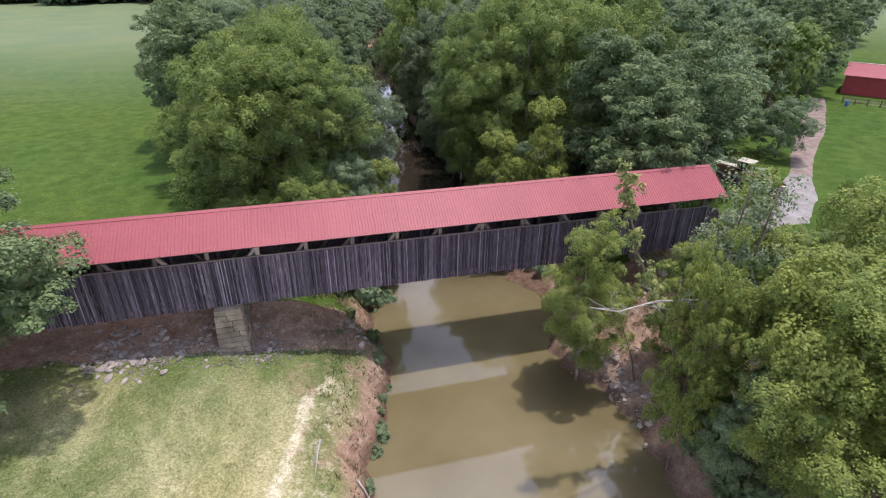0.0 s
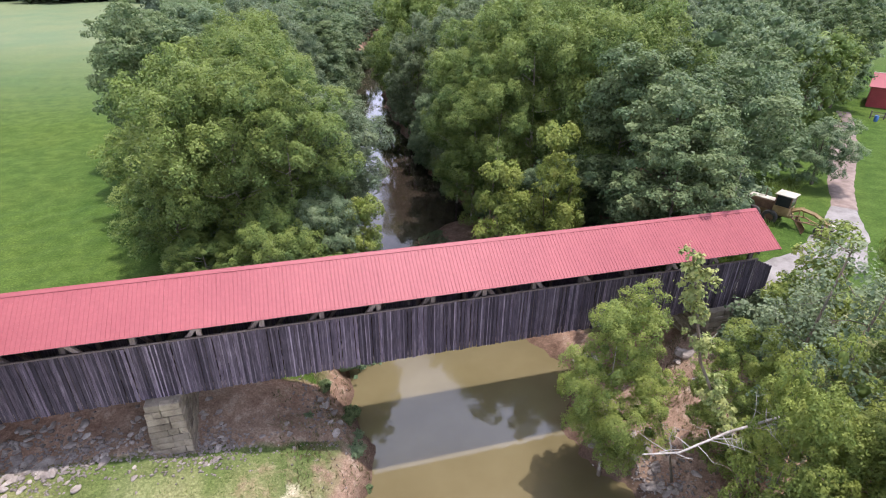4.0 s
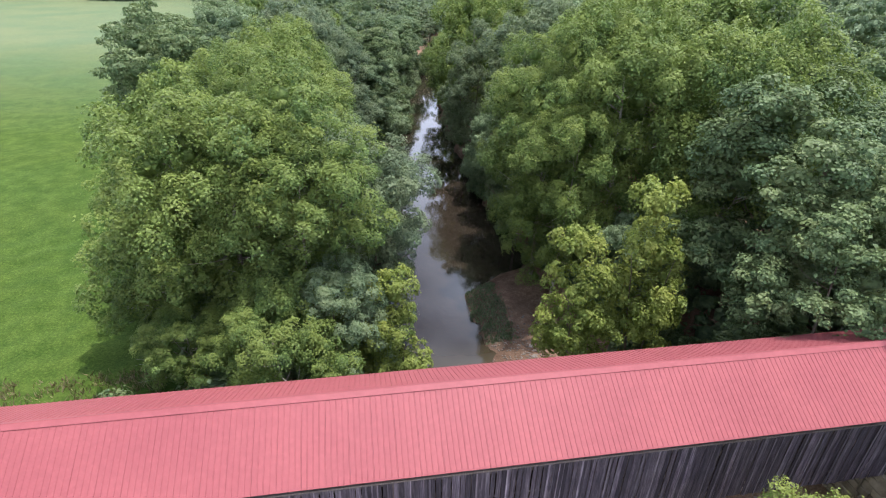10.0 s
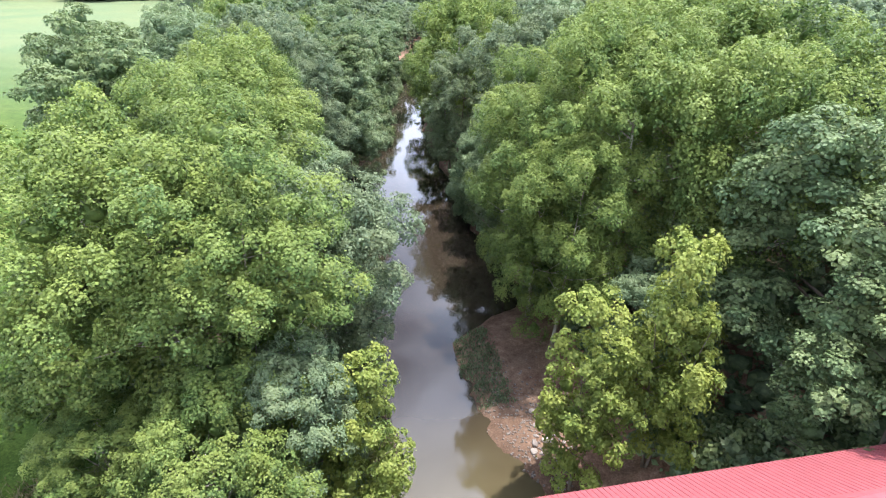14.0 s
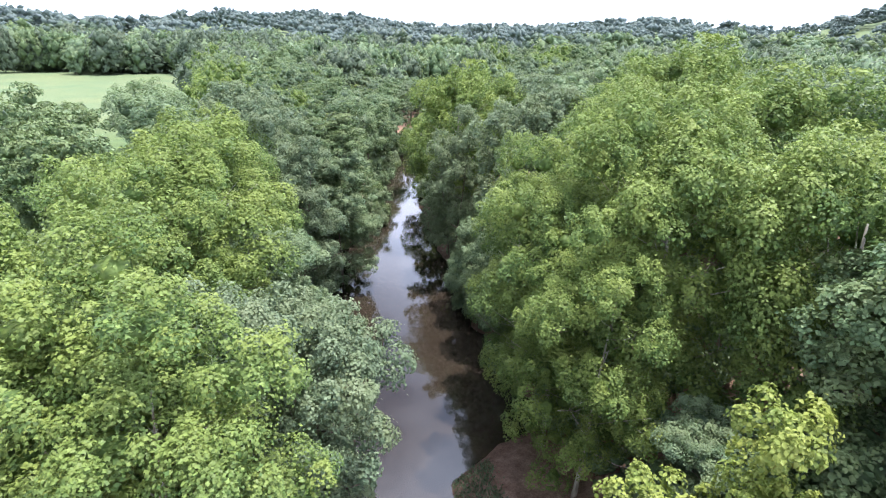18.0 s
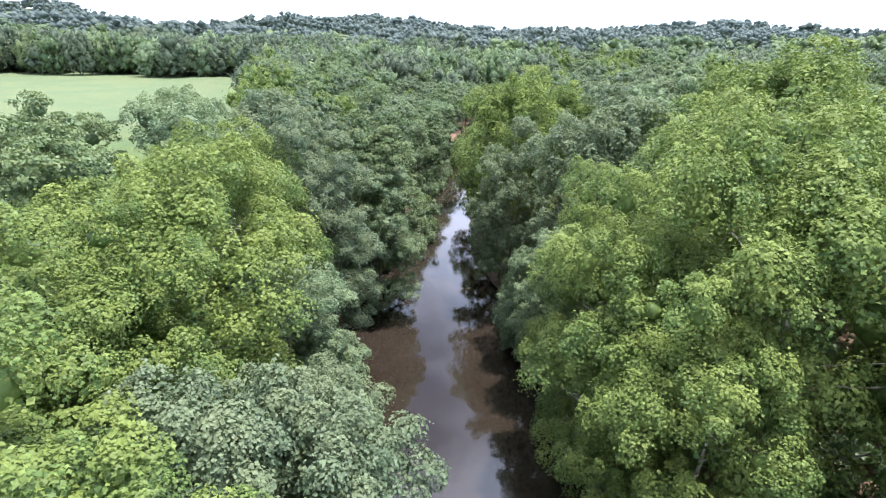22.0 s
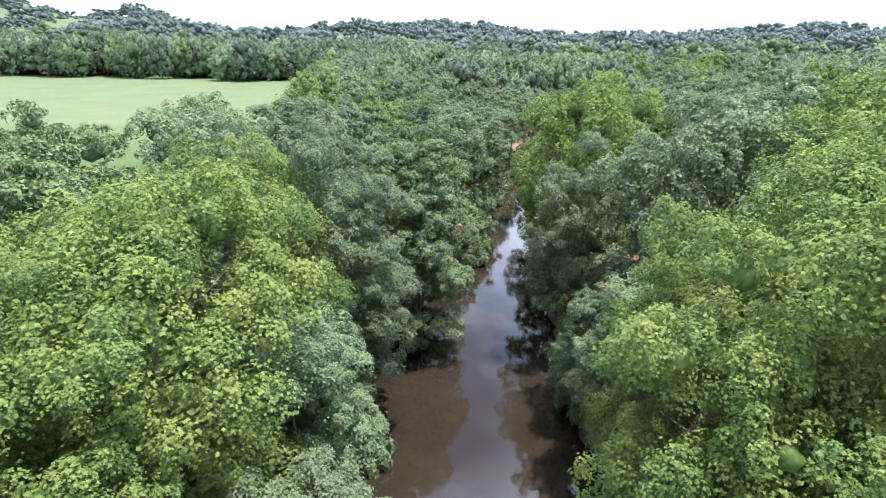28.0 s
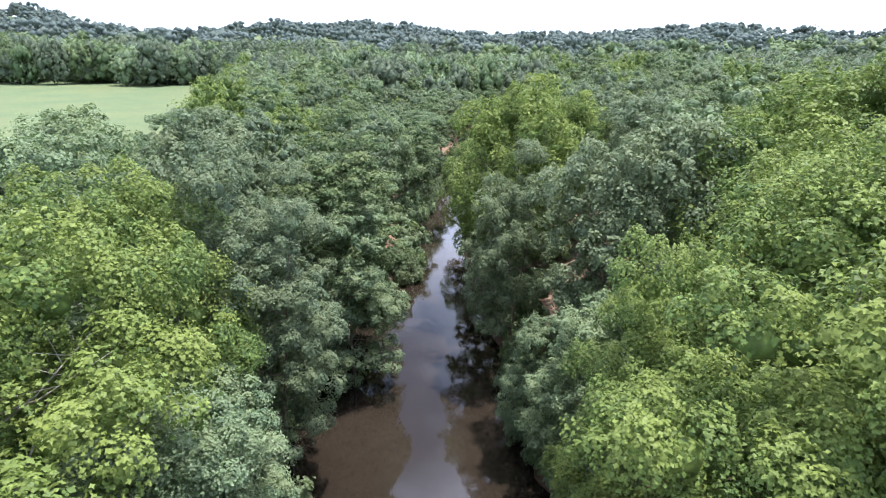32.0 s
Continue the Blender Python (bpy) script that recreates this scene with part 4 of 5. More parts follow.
def crown_clumps(rg, R, zlow, ztop, lobes, per, lobe=0.3, clump=0.36):
    """Lobes of an uneven crown and the smaller puffs that billow from each: centres, radii, outward directions."""
    zc, zr = (zlow + ztop) / 2, (ztop - zlow) / 2
    k = np.arange(lobes) + 0.5
    zz = 1 - 1.8 * k / lobes
    th = k * 2.39996 + rg.uniform(0, 6.28)
    d = np.stack([np.sqrt(np.clip(1 - zz * zz, 0, 1)) * np.cos(th), np.sqrt(np.clip(1 - zz * zz, 0, 1)) * np.sin(th), zz], 1)
    d += rg.normal(size=d.shape) * 0.14
    d /= np.linalg.norm(d, axis=1, keepdims=True)
    lr = R * lobe * rg.uniform(0.75, 1.25, lobes)
    reach = np.where(rg.random(lobes) < 0.66, rg.uniform(0.85, 1.14, lobes), rg.uniform(0.55, 0.85, lobes))
    lc = d * (np.array([R, R, zr]) - lr[:, None] * 0.85) * reach[:, None]
    lc[:, 2] += zc
    k = np.arange(per) + 0.5
    pz, pt = 1 - 1.35 * k / per, k * 2.39996
    spread = np.stack([np.sqrt(1 - pz ** 2) * np.cos(pt), np.sqrt(1 - pz ** 2) * np.sin(pt), pz], 1)
    turn = rg.uniform(0, 6.28, lobes)
    sd = np.empty((lobes, per, 3))
    sd[:, :, 0] = spread[:, 0] * np.cos(turn)[:, None] - spread[:, 1] * np.sin(turn)[:, None]
    sd[:, :, 1] = spread[:, 0] * np.sin(turn)[:, None] + spread[:, 1] * np.cos(turn)[:, None]
    sd[:, :, 2] = spread[:, 2]
    sd += d[:, None, :] * 0.4 + rg.normal(size=sd.shape) * 0.12
    sd /= np.linalg.norm(sd, axis=2, keepdims=True)
    sr = lr[:, None] * clump * rg.uniform(0.72, 1.22, (lobes, per))
    sc = lc[:, None, :] + sd * (lr[:, None] * rg.uniform(0.82, 1.14, (lobes, per)))[:, :, None]
    return (lc, lr, d), (sc.reshape(-1, 3), sr.ravel(), sd.reshape(-1, 3))


def crown(rg, R, zlow, ztop, lobes, per, lobe, clump, count, size, flat, core=0.0, lobed=False):
    """A whole crown: inner masses, a coarse back layer and the leaves of its puffs."""
    (lc, lr, ld), (sc, sr, sd) = crown_clumps(rg, R, zlow, ztop, lobes, per, lobe, clump)
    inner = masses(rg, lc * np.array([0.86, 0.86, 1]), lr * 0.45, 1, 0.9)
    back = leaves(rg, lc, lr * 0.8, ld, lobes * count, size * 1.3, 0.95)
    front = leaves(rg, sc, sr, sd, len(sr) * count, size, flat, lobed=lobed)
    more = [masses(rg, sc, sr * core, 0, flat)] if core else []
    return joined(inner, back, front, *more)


TREE_KINDS = {
    # crown radius, foot of crown, height, lobes, puffs per lobe, leaves per puff, leaf size, lobe size, puff size, stems, trunk, bark, label, puff height
    "sycamore": (8.0, 1.0, 22.0, 30, 7, 240, 0.21, 0.245, 0.54, 1, 0.38, PALE_BARK, "tall sycamore with pale bark and yellow-green leaves", 1.15),
    "maple": (8.0, 0.8, 17.0, 34, 7, 240, 0.215, 0.245, 0.54, 1, 0.4, BROWN_BARK, "broad dark green maple with layered dense leaves", 0.6),
    "willow": (6.0, 0.5, 17.0, 28, 8, 280, 0.16, 0.27, 0.46, 2, 0.3, BROWN_BARK, "grey-green silver maple with soft pale leaves", 0.95),
    "elm": (6.5, 0.5, 18.0, 28, 8, 250, 0.18, 0.27, 0.47, 1, 0.3, BROWN_BARK, "dense mid-green riverside elm", 0.85),
    "lime": (2.6, 0.2, 12.0, 16, 7, 120, 0.17, 0.42, 0.46, 2, 0.14, BROWN_BARK, "slender young bright green tree", 1.0),
}
TREE_KINDS["bright"] = TREE_KINDS["sycamore"][:12] + ("dense young sycamore with bright yellow-green leaves", 1.2)
TREE_KINDS["feathery"] = TREE_KINDS["elm"][:12] + ("loose light green tree with fine leaves on the bank", 0.95)
LEAF["bright"] = LEAF["feathery"] = LEAF["lime"]
protos = {}
SLENDER = (2.4, 3.3, 4.6)


def tree_proto(kind, variant, slender, thin=1.0):
    """A tree of one kind, whose height is slender times its crown's radius."""
    R, low, H, nlobe, per, nl, size, lobe, puff, stems, base, bark, label, flat = TREE_KINDS[kind]
    H0, H = H, R * slender
    rg = np.random.default_rng(sum(map(ord, kind)) * 13 + variant * 5 + int(slender * 10))
    rr = random.Random(sum(map(ord, kind)) * 7 + variant)
    ob = thing("tree", pose(0, 0, -400), label, "tree")
    fine = thin > 0.2
    if fine:
        limbs = 11 if kind == "sycamore" else 8 if stems == 1 else 5
        s_ = trunk_shape(rr, H, R * (1.2 if kind == "sycamore" else 1.0), base * (H0 / H) ** 0.5, stems, limbs)
    else:
        s_ = trunk_shape(rr, H, R, base, 1, 3)
    part("trunk", s_.mesh("trunk", bark, True), ob)
    more = (H / H0) ** 0.6
    if fine:
        shape = crown(rg, R, low, H, round(nlobe * more), per, lobe, puff, int(nl * thin), size * thin ** -0.4, flat, lobed=thin > 0.9 and kind in ("sycamore", "bright"))
    else:
        shape = crown(rg, R, low, H, round(22 * more), 5, lobe * 1.1, puff, 42, size * 1.75, flat, 0.65)
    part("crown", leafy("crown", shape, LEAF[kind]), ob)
    ob["size_r"], ob["size_h"] = R, H
    return ob


def plant(kind, x, y, r, top, variant=0, turn=0.0, thin=1.0):
    """Set a tree of one kind with its crown radius and top height."""
    z = ground_z(x, y)
    slender = min(SLENDER, key=lambda k: abs(math.log(k * r / (top - z))))
    key = (kind, variant if thin < 0.2 else 0, slender, thin)
    if key not in protos:
        protos[key] = tree_proto(kind, key[1], slender, thin)
    pr = protos[key]
    sc = r / pr["size_r"]
    m = Matrix.LocRotScale((x, y, z), Euler((0, 0, radians(turn))), (sc, sc, (top - z) / pr["size_h"]))
    if not pr.get("used"):
        pr["used"] = 1
        pr.matrix_basis = m
        ob = pr
    else:
        ob = copy_thing(pr, m @ Matrix.Diagonal((1 / pr.scale.x, 1 / pr.scale.y, 1 / pr.scale.z, 1)))
    return ob


NEAR_TREES = [
    # kind, x, y, radius, top, variant
    # upstream, field side
    ("sycamore", -3.6, 56.0, 6.6, 25.2, 0), ("sycamore", 1.2, 53.6, 5.4, 25.4, 1), ("sycamore", -8.2, 62.5, 5.2, 25.4, 1), ("sycamore", -2.0, 65.0, 5.0, 25.4, 0),
    ("elm", 3.2, 50.5, 3.6, 15.0, 0), ("willow", 5.0, 60.4, 5.7, 22.0, 0), ("willow", 5.4, 67.4, 4.6, 17.5, 1),
    ("lime", 6.6, 50.2, 2.5, 12.8, 0), ("sycamore", 0.2, 47.6, 4.0, 13.9, 1), ("sycamore", -5.8, 50.8, 3.2, 11.5, 1), ("sycamore", -8.6, 55.6, 4.2, 15.5, 0), ("sycamore", -12.6, 68.5, 4.2, 16.5, 1),
    ("sycamore", -2.2, 73.2, 7.2, 27.2, 1), ("elm", 2.8, 78.0, 4.6, 18.0, 1), ("sycamore", -1.6, 84.4, 6.0, 26.6, 0), ("maple", -13.0, 79.5, 5.8, 25.4, 1), ("maple", -15.5, 87.5, 5.6, 25.6, 0), ("elm", -8.6, 92.0, 5.0, 26.0, 0),
    ("willow", 3.2, 91.0, 5.2, 25.2, 1), ("maple", 6.4, 108.0, 6.2, 24.5, 1), ("willow", -3.2, 105.0, 6.2, 27.0, 0), ("elm", -11.2, 101.0, 5.0, 26.2, 1), ("elm", 0.6, 84.0, 3.2, 13.0, 0),
    ("elm", -16.5, 121.0, 5.4, 22.0, 1), ("elm", -24.0, 150.0, 3.5, 20.0, 0), ("elm", 8.0, 103.5, 4.5, 18.0, 1), ("willow", 2.4, 101.0, 4.6, 22.0, 1), ("elm", 10.5, 150.0, 5.6, 20.0, 0),
    # upstream, lane side
    ("elm", 49.0, 58.6, 6.8, 22.0, 1), ("maple", 52.0, 60.5, 5.5, 19.0, 1),
    ("lime", 19.8, 51.0, 2.7, 14.5, 1), ("lime", 25.0, 51.2, 2.9, 17.6, 1), ("maple", 36.4, 52.0, 9.2, 26.0, 0), ("maple", 31.6, 43.4, 5.0, 20.2, 1), ("elm", 59.5, 55.0, 3.6, 16.0, 0),
    ("sycamore", 29.4, 66.6, 7.8, 30.2, 0), ("sycamore", 23.0, 69.6, 5.6, 26.2, 1), ("sycamore", 23.0, 63.6, 4.8, 23.6, 0), ("elm", 27.5, 57.5, 3.6, 13.0, 1), ("sycamore", 36.6, 60.0, 7.6, 27.6, 1), ("sycamore", 23.4, 77.6, 4.4, 24.0, 0),
    ("elm", 22.4, 92.0, 2.6, 12.6, 0), ("willow", 22.8, 105.0, 4.6, 23.0, 1), ("sycamore", 32.0, 79.0, 7.6, 30.0, 1),
    ("sycamore", 25.6, 117.0, 7.4, 29.8, 0), ("willow", 29.4, 95.5, 6.4, 28.0, 1), ("elm", 24.4, 86.0, 4.0, 17.0, 1), ("sycamore", 26.0, 146.0, 5.4, 17.5, 1),
    ("sycamore", 44.0, 76.0, 7.8, 31.0, 0), ("sycamore", 47.0, 95.0, 8.2, 33.4, 1), ("elm", 50.0, 66.0, 4.6, 20.0, 0),
    ("sycamore", 38.5, 91.0, 6.6, 28.0, 1), ("sycamore", 53.0, 88.0, 7.0, 29.0, 0), ("willow", 38.0, 108.0, 6.4, 28.0, 0), ("sycamore", 49.0, 108.0, 6.8, 28.6, 1),
    ("sycamore", 34.0, 125.0, 6.0, 27.0, 0), ("willow", 44.0, 122.0, 6.6, 27.5, 1), ("sycamore", 60.0, 102.0, 7.0, 29.0, 1), ("elm", 17.0, 170.0, 4.6, 16.0, 0), ("elm", 35.5, 236.0, 6.5, 17.0, 1), ("maple", 45.0, 247.0, 6.5, 17.0, 1), ("elm", 19.5, 181.0, 5.2, 18.0, 1), ("willow", 36.5, 160.0, 5.6, 19.0, 0),
    ("elm", 57.0, 67.0, 6.0, 22.0, 1), ("maple", 66.0, 78.0, 6.5, 24.0, 1),
    # below the bridge
    ("maple", -23.0, 31.1, 8.0, 21.8, 0), ("bright", 19.6, 30.6, 3.2, 14.6, 1), ("bright", 27.5, 14.5, 6.4, 20.5, 1),
    ("sycamore", 37.0, 26.0, 3.6, 13.5, 0), ("lime", 32.8, 30.6, 2.2, 17.0, 1), ("feathery", 25.6, 27.2, 2.8, 13.4, 0),
    ("bright", 23.8, 13.4, 4.4, 19.6, 1), ("feathery", 21.4, 20.8, 2.3, 17.6, 0), ("elm", 23.2, 16.6, 2.7, 12.4, 1), ("feathery", 25.4, 19.2, 3.8, 18.0, 0),
    ("bright", 37.0, 20.0, 6.0, 20.0, 1), ("lime", 33.0, 12.5, 4.0, 15.0, 1), ("elm", 33.5, 18.0, 4.2, 14.5, 1),
]
for i, (kind, x, y, r, top, var) in enumerate(NEAR_TREES):
    by_creek = 46 < y < 82 and -6 < x < 38 or 35 < y < 100 and -2 < x < 8 or y < 35
    plant(kind, x, y, r, top, var, turn=(i * 67) % 360, thin=1.0 if by_creek and r > 2.4 else 0.45)

# further back, sparser crowns
rng = random.Random(11)
placed = [(x, y, r) for _, x, y, r, _, _ in NEAR_TREES]


def free(x, y, r):
    return all((x - a) ** 2 + (y - b) ** 2 > (0.62 * (r + c)) ** 2 for a, b, c in placed)


WOOD_Y, WOOD_X = [56, 80, 100, 130, 150, 200, 240, 386], [-8, -9, -10, -12, -14, -25, -37, -92]
count = 0
for _ in range(7000):
    y = rng.uniform(56, 235)
    x = rng.uniform(-62, 120)
    lx, rx = np.interp(y, LEFT_Y, LEFT_X), np.interp(y, LEFT_Y, RIGHT_X)
    if lx - 2.5 < x < rx + 2.5 or x < np.interp(y, WOOD_Y, WOOD_X) or (x < lx and y < 84):
        continue
    if x > rx and y < 0.78 * x + 11:
        continue
    r = rng.uniform(4.6, 7.0)
    if not free(x, y, r):
        continue
    placed.append((x, y, r))
    kind = rng.choice(["sycamore", "elm", "elm", "willow", "maple"])
    shorter = 5 if y > 150 and abs(x - 24) < 26 else 0
    plant(kind, x, y, r, ground_z(x, y) + rng.uniform(15, 21) - shorter, 0, rng.uniform(0, 360), 0.1)
    count += 1
    if count >= 200:
        break

# far woods, joined
def woods(name, spots, lobes, per, size, mat, label):
    rg = np.random.default_rng(len(spots))
    stock = []
    for k in range(6):
        (lc, lr, ld), _ = crown_clumps(rg, 1.0, -0.15, 2.0, lobes, 1, 0.35, 0.6)
        stock.append(joined(masses(rg, lc, lr * 0.85, 0, 1.0, 0.2), leaves(rg, lc, lr * 1.06, ld, per, size, 1.0, 0.4, 0.5, stray=0.06)))
    V, F, T, o = [], [], [], 0
    for x, y, r, h in spots:
        v, f, t = stock[rg.integers(6)]
        a = rg.uniform(0, 6.28)
        ca, sa = math.cos(a), math.sin(a)
        v = np.stack([(v[:, 0] * ca - v[:, 1] * sa) * r + x, (v[:, 0] * sa + v[:, 1] * ca) * r + y, v[:, 2] * h / 2 + ground_z(x, y)], 1)
        V.append(v)
        F.append(f + o)
        T.append(np.clip(t + rg.normal() * 0.25, 0, 1))
        o += len(v)
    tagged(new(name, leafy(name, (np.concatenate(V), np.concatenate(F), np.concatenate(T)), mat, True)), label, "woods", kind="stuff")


far_spots = {"elm": [], "oak": [], "oak_dark": [], "maple": []}
rng = random.Random(21)


def scatter(n, xs, ys, rs, hs, ok):
    for _ in range(n):
        x, y = rng.uniform(*xs), rng.uniform(*ys)
        if ok(x, y):
            far_spots[rng.choice(list(far_spots))].append((x, y, rng.uniform(*rs), rng.uniform(*hs)))


def in_woods(x, y):
    lx, rx = np.interp(y, LEFT_Y, LEFT_X), np.interp(y, LEFT_Y, RIGHT_X)
    if lx - 4 < x < rx + 4 and y < 260:
        return False
    field = x < np.interp(y, WOOD_Y, WOOD_X) and y < 386
    lane = x > 45 and y < 0.78 * x + 14
    return not field and not lane


scatter(470, (-60, 330), (225, 400), (6, 10), (15, 21), in_woods)
scatter(140, (120, 330), (90, 230), (6, 10), (15, 21), in_woods)
scatter(260, (-420, 40), (389, 440), (7, 11), (19, 26), in_woods)
for kind, spots in far_spots.items():
    woods("far_woods", spots, 30, 700, 0.13, LEAF[kind], "dense deciduous woods beyond the field")
for k in far_spots:
    far_spots[k] = []
scatter(2600, (-1500, 1500), (430, 1500), (11, 19), (18, 27), lambda x, y: -1.4 * y < x < 1.5 * y)
# the furthest ridge takes the leaf colour with the most haze in it
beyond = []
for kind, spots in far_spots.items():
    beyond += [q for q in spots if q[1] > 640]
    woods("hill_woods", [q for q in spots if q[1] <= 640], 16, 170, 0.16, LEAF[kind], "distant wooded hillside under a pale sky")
woods("hill_woods", beyond, 14, 90, 0.17, LEAF["hazed_oak"], "far wooded ridge with bluish haze put into its leaf colour")

# low bushes along both banks
bush_protos = []
for k in range(3):
    rg = np.random.default_rng(900 + k)
    n = 34
    d = rg.normal(size=(n, 3))
    d[:, 2] = np.abs(d[:, 2])
    d /= np.linalg.norm(d, axis=1, keepdims=True)
    c = d * rg.uniform(0.3, 0.9, (n, 1)) * np.array([2.0, 2.0, 2.2])
    c[:, 2] += 0.3
    cr = rg.uniform(0.4, 0.8, n)
    shape = joined(masses(rg, c, cr * 0.6, 1, 0.85), leaves(rg, c, cr, d, 1900, 0.25, 0.85))
    ob = thing("bush", pose(0, 0, -400), "leafy green bush rooted on the creek bank", "bush", "bushes along the creek banks")
    part("foliage", leafy("foliage", shape, LEAF[("elm", "maple", "willow")[k]]), ob)
    st = Shape()
    for q in range(6):
        e = d[q] * np.array([1.5, 1.5, 1.8])
        st.tube([(0, 0, -0.3), tuple(e * 0.5 + np.array([0, 0, 0.2])), tuple(e)], [0.06, 0.04, 0.01], 5)
    part("stem", st.mesh("stem", BROWN_BARK), ob)
    bush_protos.append([ob, False])
rng = random.Random(31)


def bush(k, x, y, r, h):
    pr = bush_protos[k]
    m = Matrix.LocRotScale((x, y, ground_z(x, y) - 0.1), Euler((0, 0, rng.uniform(0, 6.28))), (r / 2.3, r / 2.3, h / 2.6))
    if not pr[1]:
        pr[0].matrix_basis, pr[1] = m, True
    else:
        q = pr[0].scale
        copy_thing(pr[0], m @ Matrix.Diagonal((1 / q.x, 1 / q.y, 1 / q.z, 1)))


y = 46.0
while y < 226:
    lx, rx = np.interp(y, LEFT_Y, LEFT_X), np.interp(y, LEFT_Y, RIGHT_X)
    step = 1.9 if y < 110 else 2.3
    for side in (-1, 1):
        if side > 0 and y < 69:
            continue
        back = 0 if y < 105 else 1.6
        x = (lx - rng.uniform(-1.3, 1.0) - 1.2 * (86 < y < 125)) if side < 0 else (rx + back + rng.uniform(0.0, 2.2))
        bush(rng.randrange(3), x, y + rng.uniform(-0.8, 0.8), rng.uniform(1.6, 2.6) * (1 if y < 105 else 1.15), rng.uniform(2.2, 5.0))
    y += step
for k, x, y, r, h in ((1, -9.5, 46.5, 2.4, 2.6), (0, -4.0, 45.2, 2.2, 2.4), (0, 1.5, 45.6, 2.4, 3.0), (2, 31.5, 33.5, 2.6, 3.2),
                      (0, 35.5, 31.5, 2.6, 3.2), (1, 24.0, 20.0, 2.6, 5.0), (1, 23.6, 17.4, 2.2, 3.4), (0, 22.4, 14.6, 2.4, 3.6), (2, 25.2, 23.2, 1.8, 2.4), (2, 34.5, 35.0, 1.8, 1.6), (1, 37.5, 35.5, 2.0, 2.0), 
                      (0, 27.5, 45.0, 2.4, 3.0), (1, 29.0, 49.0, 2.6, 3.4), (1, 32.0, 44.6, 2.2, 2.6), (0, 23.5, 46.2, 1.4, 1.4), (1, 28.0, 52.0, 2.6, 4.0), (1, 36.0, 53.0, 3.0, 4.2),
                      (1, 3.6, 38.6, 0.6, 0.8), (0, 4.2, 36.9, 0.5, 0.6), (1, 2.4, 41.4, 0.7, 0.9), (1, 4.4, 33.4, 0.4, 0.5), (1, 3.2, 30.4, 0.45, 0.5), (0, 1.0, 38.0, 0.4, 0.4),
                      (0, 3.9, 35.4, 0.8, 1.0), (1, 4.0, 39.8, 0.9, 1.2), (2, 3.5, 31.9, 0.7, 0.8), (0, 2.9, 28.6, 0.9, 1.0), (2, 3.1, 29.3, 0.6, 0.7), (2, 2.4, 27.2, 0.7, 0.8), (0, 1.5, 24.2, 0.6, 0.7)):
    bush(k, x, y, r, h)

# undergrowth that closes the floor of the woods
def undergrowth():
    rg = np.random.default_rng(77)
    C, R_, D = [], [], []
    n = 0
    while n < 2600:
        y = 45 + 150 * rg.random() ** 1.5
        lx, rx = np.interp(y, LEFT_Y, LEFT_X), np.interp(y, LEFT_Y, RIGHT_X)
        if rg.random() < 0.45:
            x = lx - rg.uniform(0.3, 15)
            if x < np.interp(y, WOOD_Y, WOOD_X) + 1 or (y < 52 and x < -6):
                continue
        else:
            x = rx + rg.uniform(0.3, 28)
            if y < 0.78 * x + 13 or (y < 60 and x < 25):
                continue
        r = rg.uniform(0.8, 1.9)
        C.append((x, y, ground_z(x, y) + r * rg.uniform(0.2, 1.3)))
        R_.append(r)
        D.append((rg.normal() * 0.3, rg.normal() * 0.3, 0.9))
        n += 1
    C, R_, D = np.array(C), np.array(R_), np.array(D)
    shape = joined(masses(rg, C, R_ * 0.65, 1, 0.75), leaves(rg, C, R_, D, 40000, 0.42, 0.8))
    tagged(new("undergrowth", leafy("undergrowth", shape, LEAF["elm"])), "tangled green undergrowth on the floor of the riverside woods", "undergrowth", kind="stuff")


undergrowth()

# ---- things by the creek and the lane ----
def wheel(parent, x, y, z, r, w):
    tyre = part("wheel", Shape().lathe([(r * 0.55, -w * 0.42), (r * 0.86, -w * 0.5), (r * 0.97, -w * 0.4), (r, 0), (r * 0.97, w * 0.4), (r * 0.86, w * 0.5), (r * 0.55, w * 0.42)], 24).mesh("wheel", RUBBER, True), parent, "worn ribbed tyre", pose(x, y, z, 0, 0, 90))
    lugs = Shape()
    for k in range(18):
        a = 360 * k / 18
        lugs.box(-w * 0.46, w * 0.46, -0.035, 0.035, r * 0.96, r * 1.03, pose(0, 0, 0, a, 0, 0))
    tagged(part("tread", lugs.mesh("tread", RUBBER), tyre), kind="stuff")
    rim = Shape().lathe([(0.001, -w * 0.2), (r * 0.2, -w * 0.22), (r * 0.3, -w * 0.1), (r * 0.5, -w * 0.2), (r * 0.57, -w * 0.42), (r * 0.57, w * 0.42), (r * 0.5, w * 0.2), (r * 0.3, w * 0.1), (0.001, w * 0.2)], 20)
    part("rim", rim.mesh("rim", RUST, True), tyre, "rusty steel rim")


